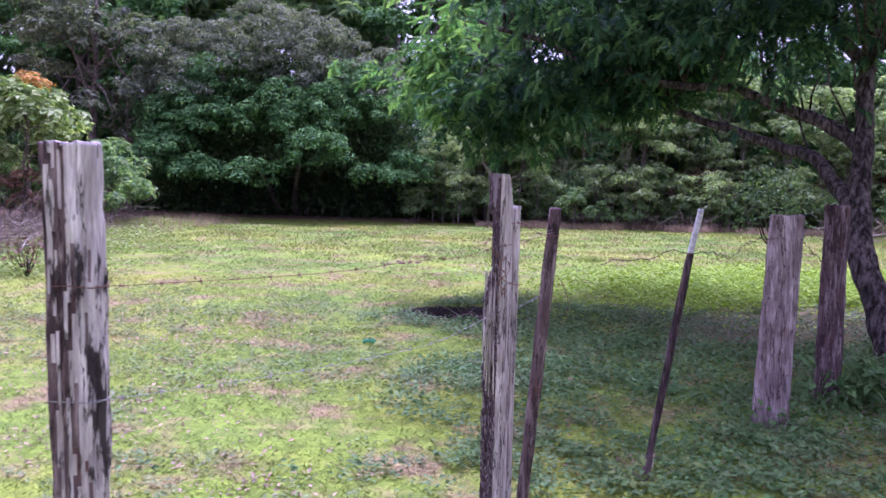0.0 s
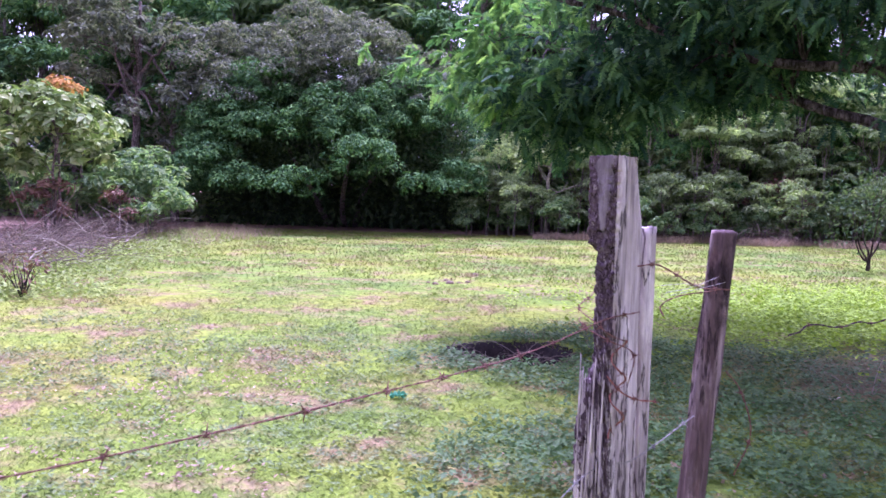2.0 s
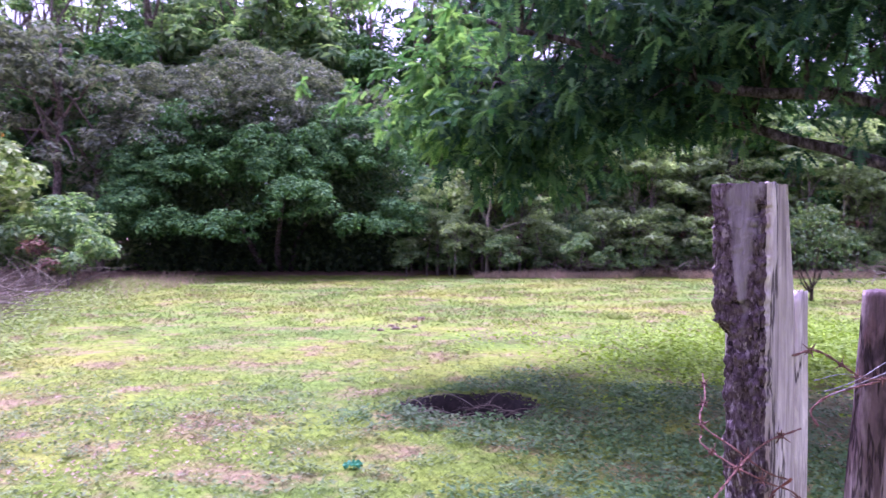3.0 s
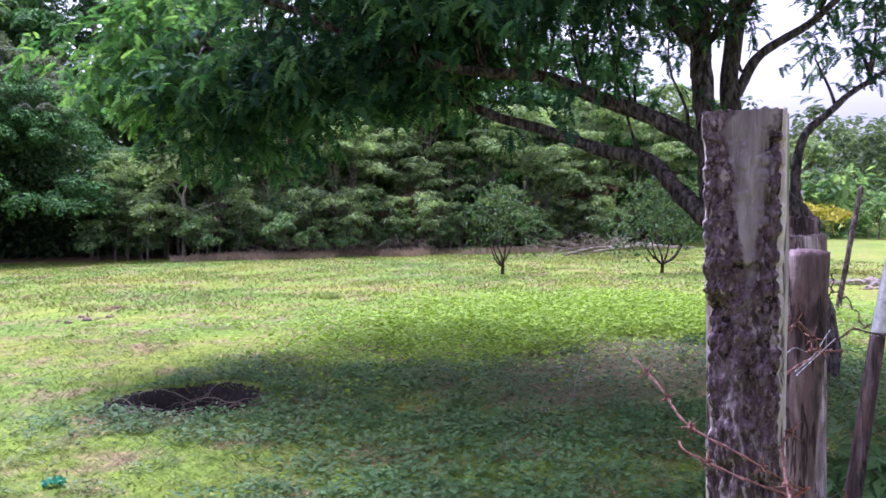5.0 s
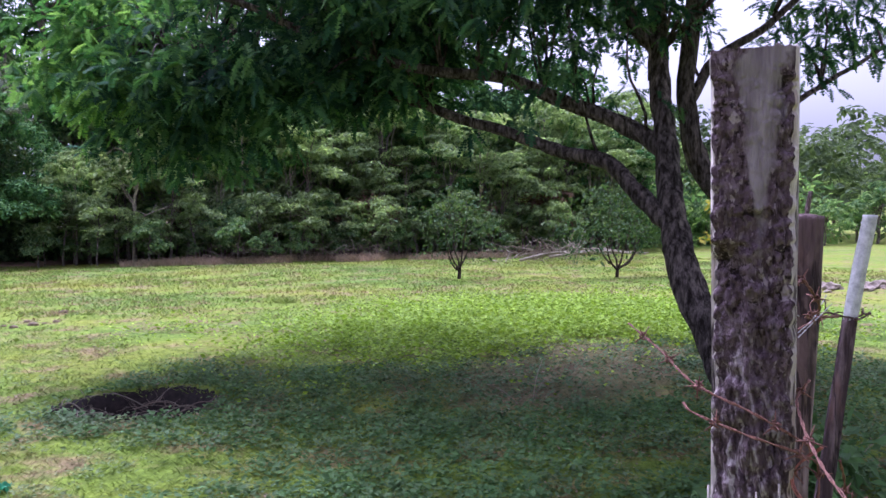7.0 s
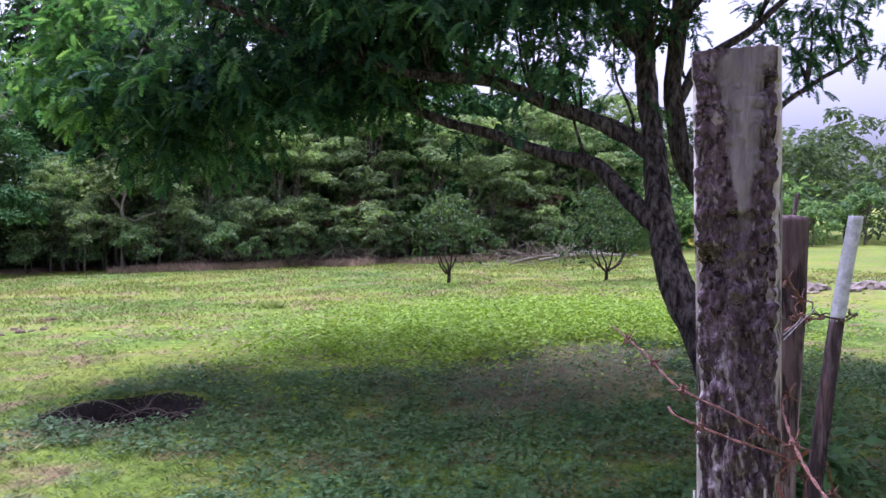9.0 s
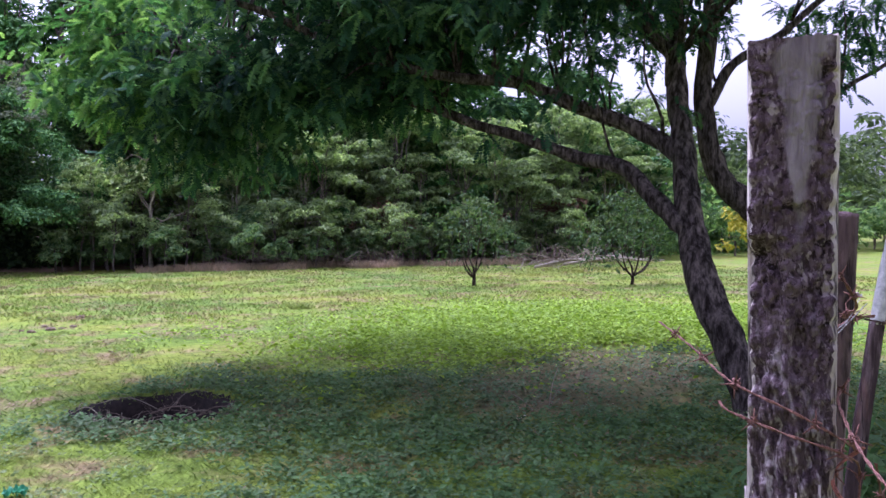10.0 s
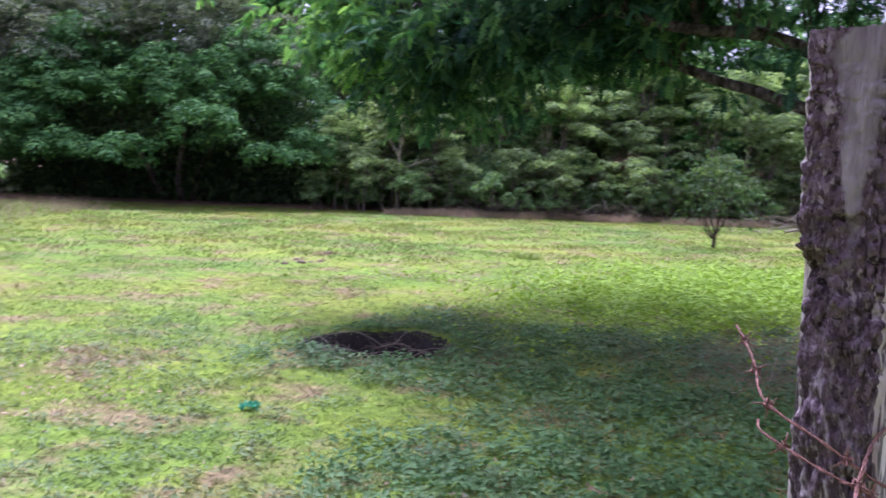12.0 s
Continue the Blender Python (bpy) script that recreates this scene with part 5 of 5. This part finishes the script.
def clod(x, y, s, label, category="clod", mat=None, seed=0):
    bm = bmesh.new()
    bmesh.ops.create_icosphere(bm, subdivisions=3, radius=1)
    for v in bm.verts:
        v.co *= 1 + 0.45 * noise.noise(v.co * 2.1 + Vector((seed * 5.1, 0, 0)))
        v.co.x *= s * 1.3
        v.co.y *= s
        v.co.z *= s * 0.7
    for f in bm.faces:
        f.smooth = True
    o = part(category.replace(" ", "_"), bm, mat or M_CLOD, None)
    o.location = (x, y, ground_z(x, y) + s * 0.2)
    return tagged(o, label, category, "clods in the pasture")


for k, (x, y, s) in enumerate(((-1.6, 18.2, 0.055), (-1.87, 16.6, 0.055), (-1.6, 16.9, 0.04), (-2.1, 16.4, 0.05), (-2.0, 17.0, 0.035), (-1.75, 16.75, 0.03), (-2.25, 16.6, 0.03))):
    clod(x, y, s, "dark clod of earth in the grass", seed=k)
bm = bmesh.new()
bmesh.ops.create_grid(bm, x_segments=10, y_segments=8, size=0.5)
for v in bm.verts:
    v.co = Vector((v.co.x * 0.13, v.co.y * 0.09, 0.02 + 0.05 * noise.noise(v.co * 6)))
bmesh.ops.solidify(bm, geom=bm.faces[:], thickness=0.002)
o = part("plastic_wrapper", bm, M_LITTER, None)
o.location = (-1.2, 8.6, ground_z(-1.2, 8.6) + 0.015)
tagged(o, "crumpled green plastic wrapper on the grass", "litter")
bm = bmesh.new()
bmesh.ops.create_grid(bm, x_segments=6, y_segments=4, size=0.5)
for v in bm.verts:
    v.co = Vector((v.co.x * 0.11, v.co.y * 0.05 * (1 - 2.6 * v.co.x ** 2), 0.02 + 0.06 * v.co.x ** 2))
bmesh.ops.solidify(bm, geom=bm.faces[:], thickness=0.002)
o = part("fallen_leaf", bm, M_DRYLEAF, None)
o.location = (2.14, 9.2, ground_z(2.14, 9.2) + 0.015)
tagged(o, "pale dry fallen leaf on the grass", "leaf")

# cut brush heaped along the west side and below the wood
q = random.Random(77)


def brush(x, y, n, spread, h, label, seed):
    heap = thing("brush_pile", (x, y, ground_z(x, y)), label, "brush pile", "brush heaps")
    runs = []
    for k in range(n):
        s = Vector((q.uniform(-spread, spread), q.uniform(-spread, spread), q.uniform(0, h)))
        d = Vector((q.uniform(-1, 1), q.uniform(-1, 1), q.uniform(-0.15, 0.45))).normalized() * q.uniform(0.5, 1.5)
        pts = curve_points([s, s + d * 0.5 + Vector((0, 0, 0.06)), s + d], 3, 0.05, seed + k)
        pts = [Vector((p.x, p.y, max(p.z, 0.01))) for p in pts]
        r = q.uniform(0.008, 0.022) if k < 16 else q.uniform(0.004, 0.009)
        run = (pts, taper(len(pts), r, 0.003), 5, 0.2)
        if k < 16:
            link("branch", tube_mesh("branch", [run]), M_TWIG, heap)
        else:
            runs.append(run)
    link("twig_litter", tube_mesh("twig_litter", runs), M_TWIG_DARK, heap)["kind"] = "stuff"


for k in range(10):
    brush(-9.7 - k * 0.5 + q.uniform(-0.5, 0.5), 15.0 + k * 1.5, 110, 1.2, 0.5, "heap of dry cut branches at the field's edge", k * 70)
for k, (x, y) in enumerate(((2.8, 33.4), (4.6, 33.8), (6.8, 33.0), (11.5, 28.6), (13.0, 28.8))):
    brush(x, y, 80, 1.2, 0.45, "heap of dry cut branches below the wood", 900 + k * 70)
for k in range(7):
    x, y = 11.0 + k * 0.45, 28.0 + q.uniform(-0.6, 0.6)
    stick("cut_log", [(x, y, 0.12 + 0.05 * k), (x + 1.2, y + 0.2, 0.32), (x + 2.4, y + 0.3, 0.25)], 0.05, M_TWIG, "pale cut branch on the log heap", "log", "cut logs", 40 + k, 2)
stick("dead_branch", [(-0.5, 33.3, 1.5), (-0.1, 33.1, 1.7), (0.5, 33.0, 1.95)], 0.03, M_TWIG, "bare pale dead branch", "branch", "", 5, 3)
tuft = blades("grass_tuft", np.random.default_rng(8), 1.8, 2.2, 18.25, 18.6, 200, 0.13, 0.008, M_GRASS, lambda X, Y, g: np.hypot(X - 2.0, Y - 18.42) < 0.2, "single taller tuft of grass")
burnt = thing("burnt_plant", (-7.3, 12.9, 0), "withered blackened plant in the grass", "plant")
runs = []
for k in range(15):
    a, o = k * 2.4, 0.08 + 0.016 * k
    d = Vector((math.cos(a) * o, math.sin(a) * o, 0.25 + 0.07 * (k % 5)))
    pts = curve_points([Vector((0, 0, -0.03)), d * 0.5 + Vector((0.03 * math.sin(k), 0, 0)), d], 4, 0.1, k)
    runs.append((pts, taper(len(pts), 0.010, 0.003), 6, 0.2))
for run in runs:
    link("stem", tube_mesh("stem", [run]), M_SOIL, burnt)
link("withered_foliage", leaf_mesh("withered_foliage", np.random.default_rng(4), np.array([tuple(x[0][-1]) for x in runs]), 7, (0.07, 0.07, 0.07), 0.09, 0.5, 0.8), L_RED, burnt)["kind"] = "stuff"


# leafy weeds by the posts
def leafy_weed(x, y, n, h, size, mat, label, seed):
    g = np.random.default_rng(seed)
    w = thing("leafy_weed", (x, y, ground_z(x, y)), label, "weed", "weeds by the posts")
    tips = np.stack([g.normal(0, 0.12, n), g.normal(0, 0.12, n), g.uniform(0.3, 1.0, n) * h], 1)
    for p in tips:
        pts = curve_points([Vector((p[0] * 0.2, p[1] * 0.2, -0.02)), Vector((p[0] * 0.6, p[1] * 0.6, p[2] * 0.6)), Vector(p)], 3, 0.02, seed)
        link("stem", tube_mesh("stem", [(pts, taper(len(pts), 0.004, 0.002), 5, 0)]), M_TWIG, w)
    if size:
        link("foliage", leaf_mesh("foliage", g, tips, 9, (0.07, 0.07, 0.05), size, 0.5, 0.4), mat, w)["kind"] = "stuff"


leafy_weed(2.85, 6.75, 12, 0.3, 0.13, M_WEED, "broad-leaved green weed at the post's foot", 1)
leafy_weed(2.5, 6.8, 8, 0.22, 0.11, M_WEED, "low green weed beside the dark post", 2)
leafy_weed(3.25, 7.1, 10, 0.3, 0.12, M_WEED, "leafy green weed near the tree's foot", 3)
leafy_weed(1.95, 5.9, 7, 0.14, 0.07, M_WEED, "small green weed at the broad post", 4)
leafy_weed(0.95, 4.9, 6, 0.12, 0.06, M_HERB, "small weed at the leaning pole's foot", 5)
leafy_weed(2.5, 9.5, 3, 0.45, 0.0, M_WEED, "dry upright weed stalks in the grass", 6)


# broken rubble across the pasture
def rubble(x, y, s, seed):
    bm = bmesh.new()
    bmesh.ops.create_icosphere(bm, subdivisions=2, radius=1)
    for v in bm.verts:
        v.co *= 1 + 0.5 * noise.noise(v.co * 1.4 + Vector((seed * 3.3, 0, 0)))
        v.co = Vector((v.co.x * s * 1.4, v.co.y * s, v.co.z * s * 0.7))
    o = part("stone", bm, M_RUBBLE, None)
    o.location = (x, y, ground_z(x, y) + s * 0.3)
    tagged(o, "pale broken stone in the rubble heap", "stone", "rubble heap")


q = random.Random(15)
for k in range(26):
    rubble(13.0 + q.uniform(-1.2, 1.6), 16.6 + q.uniform(-0.6, 0.8), q.uniform(0.06, 0.15), k)
